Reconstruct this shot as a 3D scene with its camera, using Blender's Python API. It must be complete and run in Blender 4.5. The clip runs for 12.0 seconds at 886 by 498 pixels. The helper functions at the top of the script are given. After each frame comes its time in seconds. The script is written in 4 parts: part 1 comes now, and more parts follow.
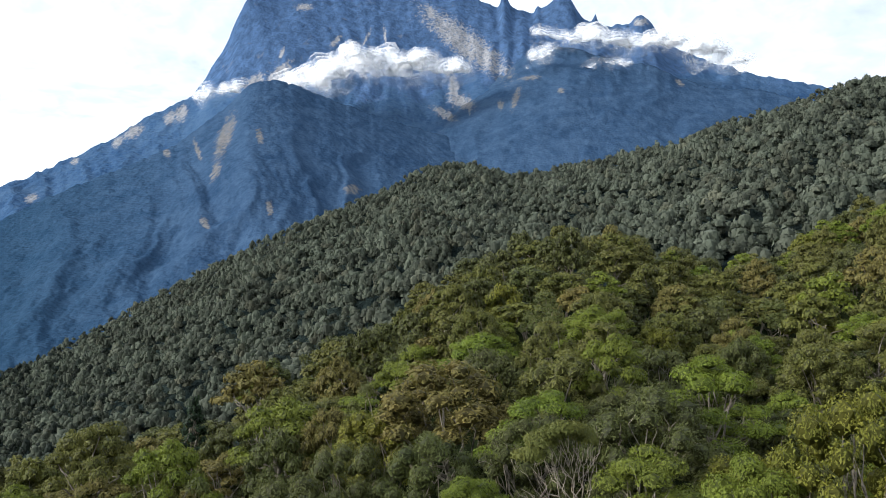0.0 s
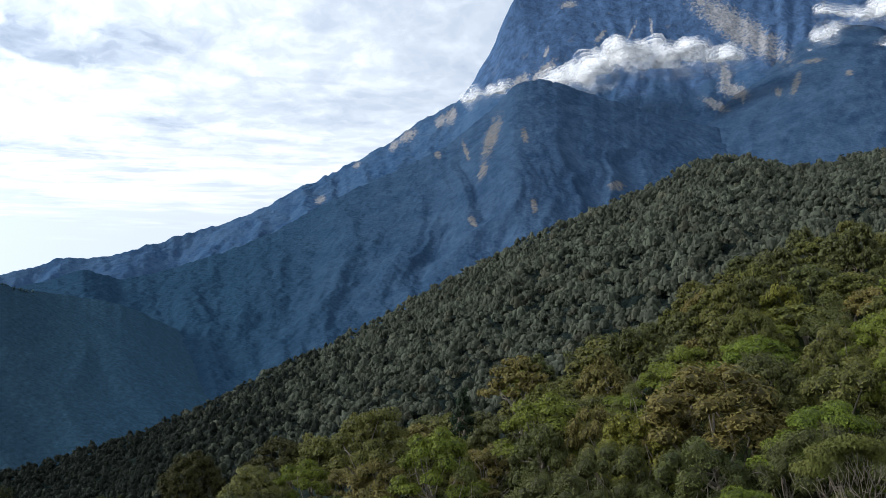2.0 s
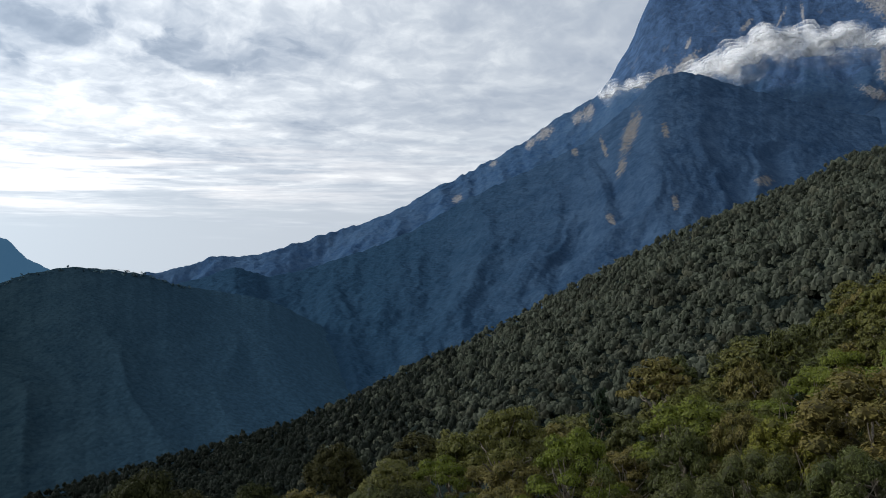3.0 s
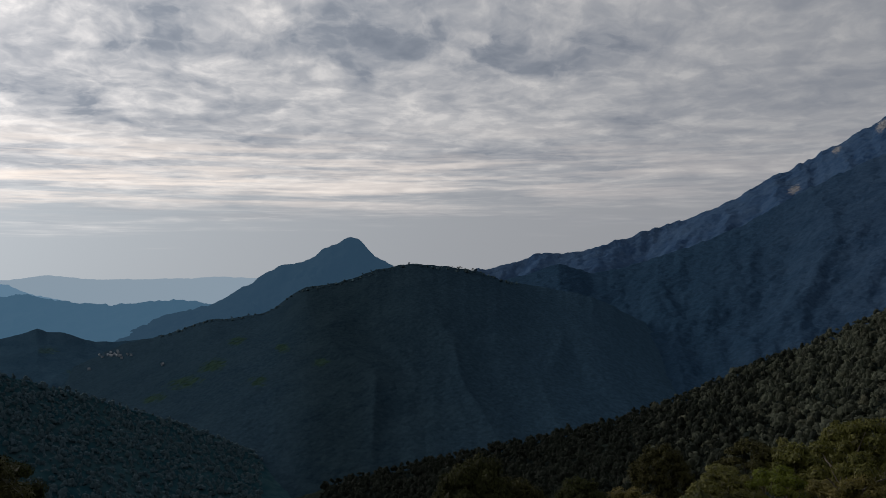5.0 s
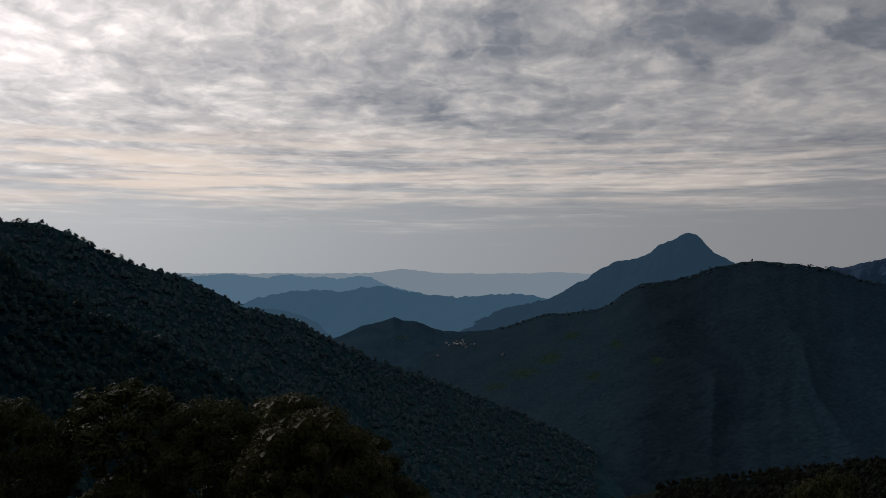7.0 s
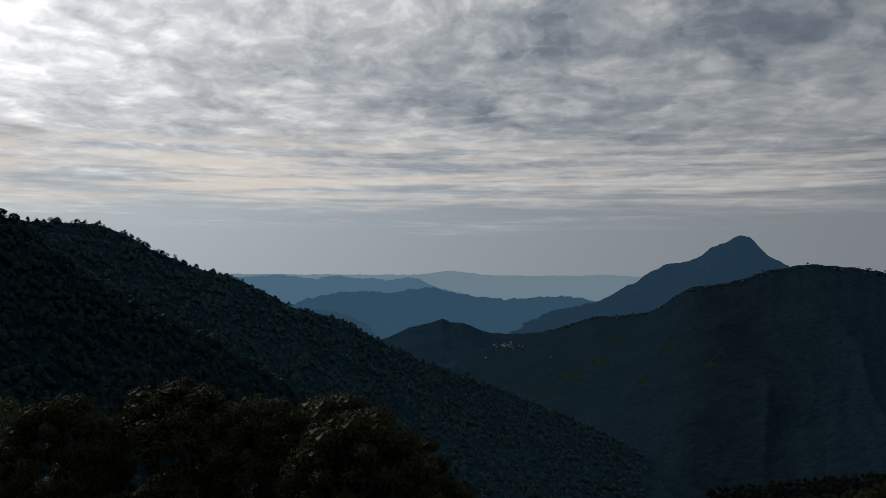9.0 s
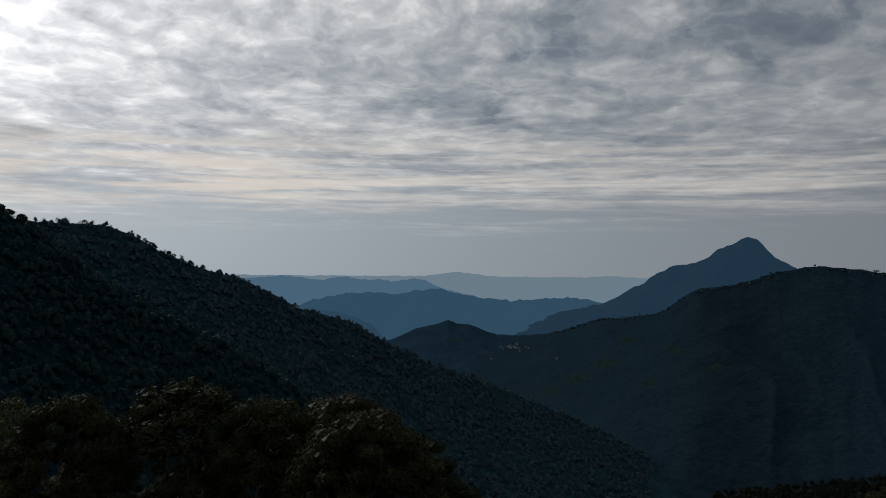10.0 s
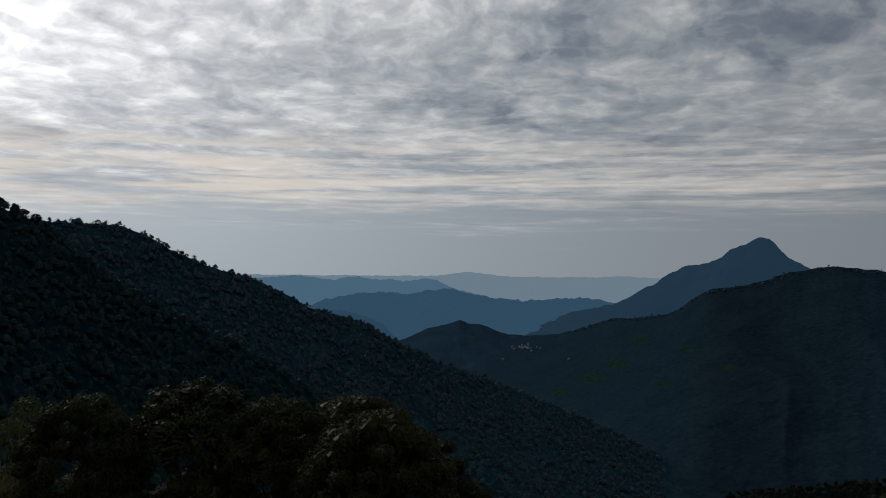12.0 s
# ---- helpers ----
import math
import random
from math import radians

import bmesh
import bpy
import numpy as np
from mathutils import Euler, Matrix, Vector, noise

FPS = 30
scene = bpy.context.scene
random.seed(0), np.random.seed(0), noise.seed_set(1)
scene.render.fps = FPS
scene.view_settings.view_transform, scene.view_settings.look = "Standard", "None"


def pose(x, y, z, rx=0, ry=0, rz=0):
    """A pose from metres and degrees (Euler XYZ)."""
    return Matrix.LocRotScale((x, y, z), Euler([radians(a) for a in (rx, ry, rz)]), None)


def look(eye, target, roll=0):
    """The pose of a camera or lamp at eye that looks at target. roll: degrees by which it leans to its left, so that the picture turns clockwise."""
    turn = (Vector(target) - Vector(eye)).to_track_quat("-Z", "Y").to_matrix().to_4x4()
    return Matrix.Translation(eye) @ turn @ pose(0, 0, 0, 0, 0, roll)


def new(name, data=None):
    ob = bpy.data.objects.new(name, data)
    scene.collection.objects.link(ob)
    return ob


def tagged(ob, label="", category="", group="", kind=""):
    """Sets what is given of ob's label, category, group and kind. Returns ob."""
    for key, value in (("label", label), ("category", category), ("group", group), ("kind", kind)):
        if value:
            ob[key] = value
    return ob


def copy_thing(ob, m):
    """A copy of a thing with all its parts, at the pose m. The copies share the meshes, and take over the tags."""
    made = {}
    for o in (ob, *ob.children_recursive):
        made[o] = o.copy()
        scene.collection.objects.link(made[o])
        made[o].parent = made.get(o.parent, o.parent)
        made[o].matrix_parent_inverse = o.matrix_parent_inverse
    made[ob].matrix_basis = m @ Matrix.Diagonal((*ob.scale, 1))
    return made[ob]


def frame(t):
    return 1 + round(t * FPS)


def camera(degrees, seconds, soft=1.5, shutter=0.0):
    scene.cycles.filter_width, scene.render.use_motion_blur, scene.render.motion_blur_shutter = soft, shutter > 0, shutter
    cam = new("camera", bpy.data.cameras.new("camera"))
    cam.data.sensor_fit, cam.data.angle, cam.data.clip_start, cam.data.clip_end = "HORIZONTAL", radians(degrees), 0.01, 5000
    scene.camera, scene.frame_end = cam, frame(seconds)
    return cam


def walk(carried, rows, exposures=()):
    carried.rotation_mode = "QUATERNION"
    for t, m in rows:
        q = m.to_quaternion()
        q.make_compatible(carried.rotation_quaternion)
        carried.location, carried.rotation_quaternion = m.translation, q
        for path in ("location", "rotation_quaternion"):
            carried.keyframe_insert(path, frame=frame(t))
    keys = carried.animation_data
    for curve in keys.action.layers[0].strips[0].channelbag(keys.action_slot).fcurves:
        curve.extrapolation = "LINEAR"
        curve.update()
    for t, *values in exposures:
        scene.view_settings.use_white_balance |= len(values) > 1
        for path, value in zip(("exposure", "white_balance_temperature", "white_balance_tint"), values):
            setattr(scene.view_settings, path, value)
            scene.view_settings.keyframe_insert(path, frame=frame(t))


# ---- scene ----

# Camera: it hovers in one place over the forest and turns to its left.
EYE = 500.0
cam = camera(54.6, 12.0, soft=0.9)
TURNS = [  # seconds, degrees turned to the left, tilt up, lean to the right
    (0.0, 0.0, 1.15, 0.71), (0.5, 4.85, 1.18, 0.60), (1.0, 8.97, 1.18, 0.46), (1.5, 13.25, 1.15, 0.38),
    (2.0, 17.48, 1.12, 0.29), (2.5, 21.57, 1.10, 0.26), (3.0, 26.57, 1.05, 0.19), (3.5, 32.10, 1.02, 0.20),
    (3.7, 34.62, 1.02, 0.22), (5.3, 51.55, 0.88, 0.28), (5.5, 54.34, 0.86, 0.26), (6.0, 61.44, 0.81, 0.13),
    (6.5, 67.77, 0.72, -0.02), (7.0, 69.97, 0.69, -0.10), (7.2, 70.70, 0.69, -0.14), (9.0, 73.18, 0.80, -0.36),
    (9.5, 73.38, 0.85, -0.42), (10.0, 73.59, 0.88, -0.47), (10.5, 73.80, 0.90, -0.50), (11.0, 74.02, 0.88, -0.49),
    (11.5, 74.17, 0.87, -0.51), (12.0, 74.36, 0.87, -0.51),
]
STOPS = [  # seconds, stops, white balance and tint
    (0.0, 0.0, 5900, 10), (1.0, -0.06, 5850, 10), (2.0, -0.5, 5850, 10), (3.0, -1.02, 5980, 10), (3.7, -1.4, 6150, 10),
    (5.3, -2.15, 6420, 15), (6.5, -2.5, 6550, 16), (7.2, -2.56, 6500, 15), (9.0, -2.7, 6080, 10), (12.0, -2.7, 6050, 10),
]
walk(cam, [(t, pose(0, 0, EYE, 90 + tilt, lean, turn)) for t, turn, tilt, lean in TURNS], STOPS)

# Sun behind thin cloud, low over the valley, and the cloudy sky.
SUN_AZ, SUN_EL = 106.0, 21.0  # degrees to the left of the first view, and up


def aim(az, el=0.0):
    a, e = radians(az), radians(el)
    return Vector((-math.sin(a) * math.cos(e), math.cos(a) * math.cos(e), math.sin(e)))


sun = new("sun", bpy.data.lights.new("sun", "SUN"))
sun.data.energy, sun.data.angle, sun.data.color = 4.4, radians(12), (1.0, 0.93, 0.82)
sun.matrix_world = look((0, 0, 900), Vector((0, 0, 900)) - aim(SUN_AZ, SUN_EL))


class Nodes:
    """A small helper to write node trees."""

    def __init__(self, tree):
        self.tree = tree
        tree.nodes.clear()

    def add(self, kind, values=None, **settings):
        node = self.tree.nodes.new(kind)
        for key, value in settings.items():
            setattr(node, key, value)
        for key, value in (values or {}).items():
            if isinstance(value, bpy.types.NodeSocket):
                self.tree.links.new(value, node.inputs[key])
            else:
                node.inputs[key].default_value = value
        return node

    def math(self, operation, a, b=0.0, clamp=False):
        return self.add("ShaderNodeMath", {0: a, 1: b}, operation=operation, use_clamp=clamp).outputs[0]

    def noise(self, vector, scale, detail=4.0, rough=0.55, distortion=0.0):
        return self.add("ShaderNodeTexNoise", {"Vector": vector, "Scale": scale, "Detail": detail, "Roughness": rough, "Distortion": distortion}).outputs[0]

    def span(self, value, a, b, c=0.0, d=1.0, smooth=False):
        return self.add("ShaderNodeMapRange", {0: value, 1: a, 2: b, 3: c, 4: d}, interpolation_type="SMOOTHSTEP" if smooth else "LINEAR").outputs[0]

    def mix(self, factor, a, b, blend="MIX"):
        return self.add("ShaderNodeMixRGB", {0: factor, 1: a, 2: b}, blend_type=blend).outputs[0]


world = bpy.data.worlds.new("sky")
scene.world = world
world.use_nodes = True
n = Nodes(world.node_tree)
way = n.add("ShaderNodeTexCoord").outputs["Generated"]
axes = n.add("ShaderNodeSeparateXYZ", {0: way})
up = axes.outputs[2]
blue = n.add("ShaderNodeTexSky", sky_type="NISHITA", sun_disc=False, sun_elevation=radians(SUN_EL), sun_rotation=radians(-SUN_AZ), altitude=1500.0).outputs[0]
blue = n.mix(1.0, blue, (0.15, 0.15, 0.15, 1), "MULTIPLY")
height = n.math("MAXIMUM", up, 0.0)
bearing = n.math("ARCTAN2", n.add("ShaderNodeVectorMath", {0: way, 1: aim(160)}, operation="DOT_PRODUCT").outputs["Value"], n.add("ShaderNodeVectorMath", {0: way, 1: aim(70)}, operation="DOT_PRODUCT").outputs["Value"])
deck_u = n.math("MULTIPLY", bearing, 3.5)
deck_v = n.math("DIVIDE", 0.62, n.math("ADD", height, 0.062))
plane = n.add("ShaderNodeCombineXYZ", {0: deck_u, 1: deck_v, 2: 3.7}).outputs[0]
big = n.noise(plane, 1.05, 3, 0.5, 0.3)
drift = n.add("ShaderNodeTexNoise", {"Vector": plane, "Scale": 3.0, "Detail": 4.0}).outputs["Color"]
bent = n.add("ShaderNodeVectorMath", {0: plane, 1: n.mix(1.0, drift, (0.22, 0.20, 0.0, 1), "MULTIPLY")}, operation="ADD").outputs[0]
small = n.noise(bent, 4.2, 6, 0.55, 0.15)
veil_noise = n.noise(bent, 8.5, 3, 0.5, 0.2)
thread = n.span(n.math("ABSOLUTE", n.math("SUBTRACT", veil_noise, 0.5)), 0.0, 0.12, 0.72, 0.40)
cells = n.add("ShaderNodeTexVoronoi", {"Vector": bent, "Scale": 5.6, "Smoothness": 0.35, "Randomness": 0.95}, feature="SMOOTH_F1").outputs["Distance"]
cells = n.span(cells, 0.08, 0.60, 0.68, 0.30)
ripple = n.noise(bent, 12.0, 4, 0.5, 0.1)
level = n.add("ShaderNodeCombineXYZ", {0: n.math("MULTIPLY", bearing, 5.0), 1: n.math("MULTIPLY", up, 95.0), 2: 1.3}).outputs[0]
streak = n.noise(level, 1.0, 5, 0.55, 0.25)


def patch(az, el, wide, high):
    """A thicker, darker bank of cloud in that part of the sky."""
    side = n.add("ShaderNodeVectorMath", {0: way, 1: aim(az + 90)}, operation="DOT_PRODUCT").outputs["Value"]
    ahead = n.add("ShaderNodeVectorMath", {0: way, 1: aim(az)}, operation="DOT_PRODUCT").outputs["Value"]
    x = n.math("DIVIDE", side, math.radians(wide))
    y = n.math("DIVIDE", n.math("SUBTRACT", up, math.sin(radians(el))), math.radians(high))
    d = n.math("SQRT", n.math("ADD", n.math("MULTIPLY", x, x), n.math("MULTIPLY", y, y)))
    d = n.math("ADD", d, n.math("MULTIPLY", n.math("SUBTRACT", small, 0.5), 2.2))
    return n.math("MULTIPLY", n.span(d, 0.3, 1.2, 1.0, 0.0, True), n.span(ahead, 0.5, 0.6))


toward = n.add("ShaderNodeVectorMath", {0: way, 1: aim(SUN_AZ - 2, 21)}, operation="DOT_PRODUCT").outputs["Value"]
broad = n.math("POWER", n.span(toward, -0.35, 1.0, 0.0, 1.0), 2.9)
glow = n.math("POWER", n.math("MAXIMUM", toward, 0.0), 14.0)
core = n.math("POWER", n.math("MAXIMUM", toward, 0.0), 70.0)
lump = n.math("ADD", n.math("ADD", n.math("MULTIPLY", big, 0.34), n.math("MULTIPLY", cells, 0.20)), n.math("ADD", n.math("MULTIPLY", thread, 0.09), n.math("ADD", n.math("MULTIPLY", small, 0.25), n.math("MULTIPLY", ripple, 0.12))))
for az, el, wide, high in ((41.5, 13.2, 6, 1.6), (72.3, 10.45, 4, 1.1), (71.4, 13.4, 4, 0.6), (100, 7.55, 3, 0.5), (62, 3.1, 6, 0.25), (52, 14.2, 7, 1.5), (36, 8.8, 3, 0.6)):
    lump = n.math("SUBTRACT", lump, n.math("MULTIPLY", patch(az, el, wide, high), 0.075))
crisp = n.span(n.noise(bent, 9.0, 5, 0.55, 0.1), 0.42, 0.62)
puff = n.math("MULTIPLY", n.span(lump, 0.365, 0.60), n.math("ADD", 0.72, n.math("MULTIPLY", crisp, 0.5)), True)
shade = n.mix(broad, (1.12, 1.22, 1.36, 1), (1.85, 2.10, 2.36, 1))
bright = n.mix(broad, (1.72, 1.78, 1.80, 1), (6.5, 6.3, 5.85, 1))
shade = n.mix(glow, shade, (3.1, 3.15, 3.25, 1))
shade = n.mix(core, shade, (7.0, 6.8, 6.6, 1))
bright = n.mix(glow, bright, (8.2, 7.9, 7.5, 1))
bright = n.mix(core, bright, (18.0, 17.0, 16.0, 1))
cloud = n.mix(puff, shade, bright)
band = n.mix(n.math("POWER", broad, 1.35), (1.52, 1.57, 1.61, 1), (3.2, 3.6, 3.75, 1))
band = n.mix(glow, band, (5.2, 5.2, 5.0, 1))
low = n.span(n.math("ADD", up, n.math("MULTIPLY", n.math("SUBTRACT", streak, 0.5), 0.13)), 0.030, 0.105, 1.0, 0.0, True)
warm = n.math("MULTIPLY", n.math("MULTIPLY", n.span(up, 0.045, 0.085, 0.0, 1.0, True), n.span(up, 0.10, 0.17, 1.0, 0.0, True)), n.span(streak, 0.42, 0.60))
sky = n.mix(n.span(lump, 0.26, 0.40, 0.6, 1.0, True), blue, cloud)
sky = n.mix(low, sky, band)
sky = n.mix(n.math("MULTIPLY", warm, n.math("MULTIPLY", broad, 1.0)), sky, (6.2, 5.45, 4.6, 1))
sky = n.add("ShaderNodeBackground", {"Color": sky, "Strength": 0.74}).outputs[0]
n.add("ShaderNodeOutputWorld", {"Surface": sky})


# ---- materials ----
def material(name):
    m = bpy.data.materials.new(name)
    m.use_nodes = True
    return m, Nodes(m.node_tree)


def leaves(name, dark, light, tint, gloss=0.2, through_light=0.14, grain=0.42, patches=0.45):
    """Foliage: every leaf has a tone of its own, every tree a cast of its own, and light shines through."""
    m, n = material(name)
    geo = n.add("ShaderNodeNewGeometry")
    tree = n.math("MAXIMUM", n.add("ShaderNodeObjectInfo").outputs["Random"], n.add("ShaderNodeAttribute", attribute_name="tone").outputs["Fac"])
    patch = n.noise(geo.outputs["Position"], patches, 3)
    tone = n.math("ADD", n.math("MULTIPLY", geo.outputs["Random Per Island"], grain), n.span(patch, 0.35, 0.65, 0.0, 0.5), True)
    colour = n.mix(tone, (*dark, 1), (*light, 1))
    colour = n.mix(n.math("MULTIPLY", tree, 0.65), colour, (*tint, 1))
    # Random tone per crown; in single trees it darkens the heart as shade.
    crown_dim = n.span(n.add("ShaderNodeAttribute", attribute_name="kind").outputs["Fac"], 0.0, 1.0, 1.15, 0.5)
    colour = n.mix(1.0, colour, n.add("ShaderNodeCombineXYZ", {0: crown_dim, 1: crown_dim, 2: crown_dim}).outputs[0], "MULTIPLY")
    skin = n.add("ShaderNodeBsdfPrincipled", {"Base Color": colour, "Roughness": 0.55, "Specular IOR Level": gloss}).outputs[0]
    thin = n.add("ShaderNodeBsdfTranslucent", {"Color": n.mix(0.5, colour, (light[0] * 1.3, light[1] * 1.3, light[2] * 0.6, 1))}).outputs[0]
    n.add("ShaderNodeOutputMaterial", {"Surface": n.add("ShaderNodeMixShader", {0: through_light, 1: skin, 2: thin}).outputs[0]})
    return m


def canopy(name, dark, light, scale, bump=0.8, gloss=0.0):
    """Closed forest seen from far off: crown by crown tones, with relief."""
    m, n = material(name)
    geo = n.add("ShaderNodeNewGeometry")
    at = geo.outputs["Position"]
    crowns = n.add("ShaderNodeTexVoronoi", {"Vector": at, "Scale": scale, "Randomness": 1.0}, feature="F1")
    cell = n.add("ShaderNodeAttribute", attribute_name="tone").outputs["Fac"]
    wide = n.noise(at, scale * 0.12, 4)
    tone = n.math("ADD", n.math("MULTIPLY", cell, 0.6), n.span(wide, 0.35, 0.65, 0.0, 0.4), True)
    colour = n.mix(tone, (*dark, 1), (*light, 1))
    height = n.math("ADD", n.math("MULTIPLY", crowns.outputs["Distance"], -1.0), n.math("MULTIPLY", n.noise(at, scale * 2.5, 4, 0.65), 0.7))
    normal = n.add("ShaderNodeBump", {"Height": height, "Strength": bump, "Distance": 0.8 / scale}).outputs[0]
    skin = n.add("ShaderNodeBsdfPrincipled", {"Base Color": colour, "Roughness": 0.65, "Specular IOR Level": gloss, "Normal": normal}).outputs[0]
    n.add("ShaderNodeOutputMaterial", {"Surface": skin})
    return m


def mountain_skin(name, dark, light, granite, pale, scale, relief=0.4):
    """Forest and bare granite; the mesh's own 'rock' and 'scar' layers say where each lies."""
    m, n = material(name)
    at = n.add("ShaderNodeNewGeometry").outputs["Position"]
    crowns = n.add("ShaderNodeTexVoronoi", {"Vector": at, "Scale": scale})
    cell = n.add("ShaderNodeAttribute", attribute_name="tone").outputs["Fac"]
    wide = n.noise(at, scale * 0.1, 5)
    fine = n.span(n.noise(at, scale * 1.1, 6, 0.7), 0.36, 0.64, 0.0, 0.6)
    forest = n.mix(n.math("ADD", n.math("MULTIPLY", cell, 0.35), n.math("ADD", fine, n.span(wide, 0.35, 0.65, -0.1, 0.4)), True), (*dark, 1), (*light, 1))
    streak = n.add("ShaderNodeMapping", {"Vector": at, "Scale": (1, 1, 0.22)}).outputs[0]
    grain = n.noise(streak, 0.03, 10, 0.72, 0.4)
    stone = n.mix(n.span(grain, 0.36, 0.66), tuple(c * 0.8 for c in granite) + (1,), tuple(c * 1.6 for c in granite) + (1,))
    vein = n.noise(n.add("ShaderNodeMapping", {"Vector": at, "Rotation": (0, 0.5, 0), "Scale": (1, 1, 0.16)}).outputs[0], 0.022, 9, 0.68, 0.6)
    stone = n.mix(n.span(vein, 0.60, 0.70, 0.0, 0.75), stone, tuple(0.35 * a + 0.35 * b for a, b in zip(granite, pale)) + (1,))
    bare = n.mix(n.span(n.noise(streak, 0.10, 8, 0.7, 0.3), 0.36, 0.62), tuple(c * 0.45 for c in pale) + (1,), (*pale, 1))
    rock = n.add("ShaderNodeAttribute", attribute_name="rock").outputs["Fac"]
    scar = n.add("ShaderNodeAttribute", attribute_name="scar").outputs["Fac"]
    ragged = n.math("SUBTRACT", n.noise(streak, 0.07, 8, 0.68), 0.5)
    colour = n.mix(n.span(n.math("ADD", rock, ragged), 0.35, 0.65), forest, stone)
    # Colour shift by bearing, painted in place of haze and failing light.
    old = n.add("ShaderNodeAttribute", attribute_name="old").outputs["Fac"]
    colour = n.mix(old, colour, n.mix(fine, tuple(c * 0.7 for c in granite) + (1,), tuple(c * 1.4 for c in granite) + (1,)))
    colour = n.mix(n.span(n.math("ADD", scar, n.math("MULTIPLY", n.math("MINIMUM", n.math("MULTIPLY", scar, 3.0), 1.0), n.math("MULTIPLY", ragged, 2.6))), 0.55, 0.95), colour, bare)
    height = n.math("ADD", n.math("MULTIPLY", crowns.outputs["Distance"], -0.5), n.noise(streak, 0.03, 8, 0.7))
    normal = n.add("ShaderNodeBump", {"Height": height, "Strength": relief, "Distance": 12.0}).outputs[0]
    skin = n.add("ShaderNodeBsdfPrincipled", {"Base Color": colour, "Roughness": 0.9, "Specular IOR Level": 0.0, "Normal": normal}).outputs[0]
    n.add("ShaderNodeOutputMaterial", {"Surface": skin})
    return m


def bark(name, dark, light):
    m, n = material(name)
    at = n.add("ShaderNodeNewGeometry").outputs["Position"]
    grain = n.noise(n.add("ShaderNodeMapping", {"Vector": at, "Scale": (9, 9, 1.5)}).outputs[0], 1.0, 6, 0.65)
    colour = n.mix(n.span(grain, 0.35, 0.65), (*dark, 1), (*light, 1))
    normal = n.add("ShaderNodeBump", {"Height": grain, "Strength": 0.5, "Distance": 0.03}).outputs[0]
    n.add("ShaderNodeOutputMaterial", {"Surface": n.add("ShaderNodeBsdfPrincipled", {"Base Color": colour, "Roughness": 0.85, "Normal": normal}).outputs[0]})
    return m


def plain(name, colour, rough=0.8):
    m, n = material(name)
    at = n.add("ShaderNodeNewGeometry").outputs["Position"]
    worn = n.mix(n.span(n.noise(at, 0.6, 5), 0.3, 0.7), tuple(c * 0.75 for c in colour) + (1,), (*colour, 1))
    n.add("ShaderNodeOutputMaterial", {"Surface": n.add("ShaderNodeBsdfPrincipled", {"Base Color": worn, "Roughness": rough}).outputs[0]})
    return m


def cloud_skin():
    m, n = material("cloud")
    co = n.add("ShaderNodeNewGeometry").outputs["Position"]
    edge = n.add("ShaderNodeAttribute", attribute_name="thick").outputs["Fac"]
    body = n.math("ADD", edge, n.math("MULTIPLY", n.math("SUBTRACT", n.noise(co, 0.014, 8, 0.62), 0.5), 1.6))
    body = n.span(body, 0.0, 1.05, 0.0, 1.0, True)
    soft = n.add("ShaderNodeVectorMath", {0: n.add("ShaderNodeNewGeometry").outputs["Normal"], "Scale": 0.28}, operation="SCALE").outputs[0]
    soft = n.add("ShaderNodeVectorMath", {0: soft, 1: aim(118, 48)}, operation="ADD").outputs[0]
    soft = n.add("ShaderNodeVectorMath", {0: soft}, operation="NORMALIZE").outputs[0]
    white = n.add("ShaderNodeBsdfDiffuse", {"Color": (0.93, 0.94, 0.95, 1), "Normal": soft}).outputs[0]
    thin = n.add("ShaderNodeBsdfTranslucent", {"Color": (0.93, 0.94, 0.95, 1)}).outputs[0]
    fluff = n.add("ShaderNodeMixShader", {0: 0.5, 1: white, 2: thin}).outputs[0]
    clear = n.add("ShaderNodeBsdfTransparent").outputs[0]
    n.add("ShaderNodeOutputMaterial", {"Surface": n.add("ShaderNodeMixShader", {0: body, 1: clear, 2: fluff}).outputs[0]})
    return m


GREEN = leaves("bright_green_leaves", (0.0491, 0.0723, 0.0076), (0.1266, 0.1575, 0.0169), (0.0996, 0.1073, 0.0169), 0.12)
OLIVE = leaves("olive_leaves", (0.0490, 0.0576, 0.0117), (0.1091, 0.1087, 0.0232), (0.0868, 0.0821, 0.0232), 0.12)
GREY = leaves("grey_green_leaves", (0.0339, 0.0426, 0.0102), (0.0778, 0.0871, 0.0234), (0.0641, 0.0629, 0.0195), 0.15)
YELLOW = leaves("yellow_green_leaves", (0.0608, 0.0706, 0.0081), (0.1519, 0.1391, 0.0193), (0.1013, 0.1058, 0.0162), 0.12)
RUST = leaves("rusty_leaves", (0.0684, 0.0635, 0.0179), (0.1555, 0.1204, 0.0338), (0.0995, 0.0913, 0.0259), 0.12)
DEEP = leaves("dark_conifer_leaves", (0.009, 0.018, 0.009), (0.021, 0.036, 0.016), (0.016, 0.026, 0.012), 0.1)
# Leaf colour darkened to stand for trees seen against the light.
BACKLIT = leaves("dark_broad_leaves", (0.0145, 0.0198, 0.0074), (0.0403, 0.0447, 0.0148), (0.0447, 0.0397, 0.0148), 0.03, 0.05)
BARK = bark("grey_brown_bark", (0.07, 0.055, 0.04), (0.21, 0.18, 0.14))
# BARK at a quarter of its brightness, dimmed for those trees.
BACKLIT_BARK = bark("backlit_bark", (0.018, 0.014, 0.010), (0.05, 0.042, 0.032))
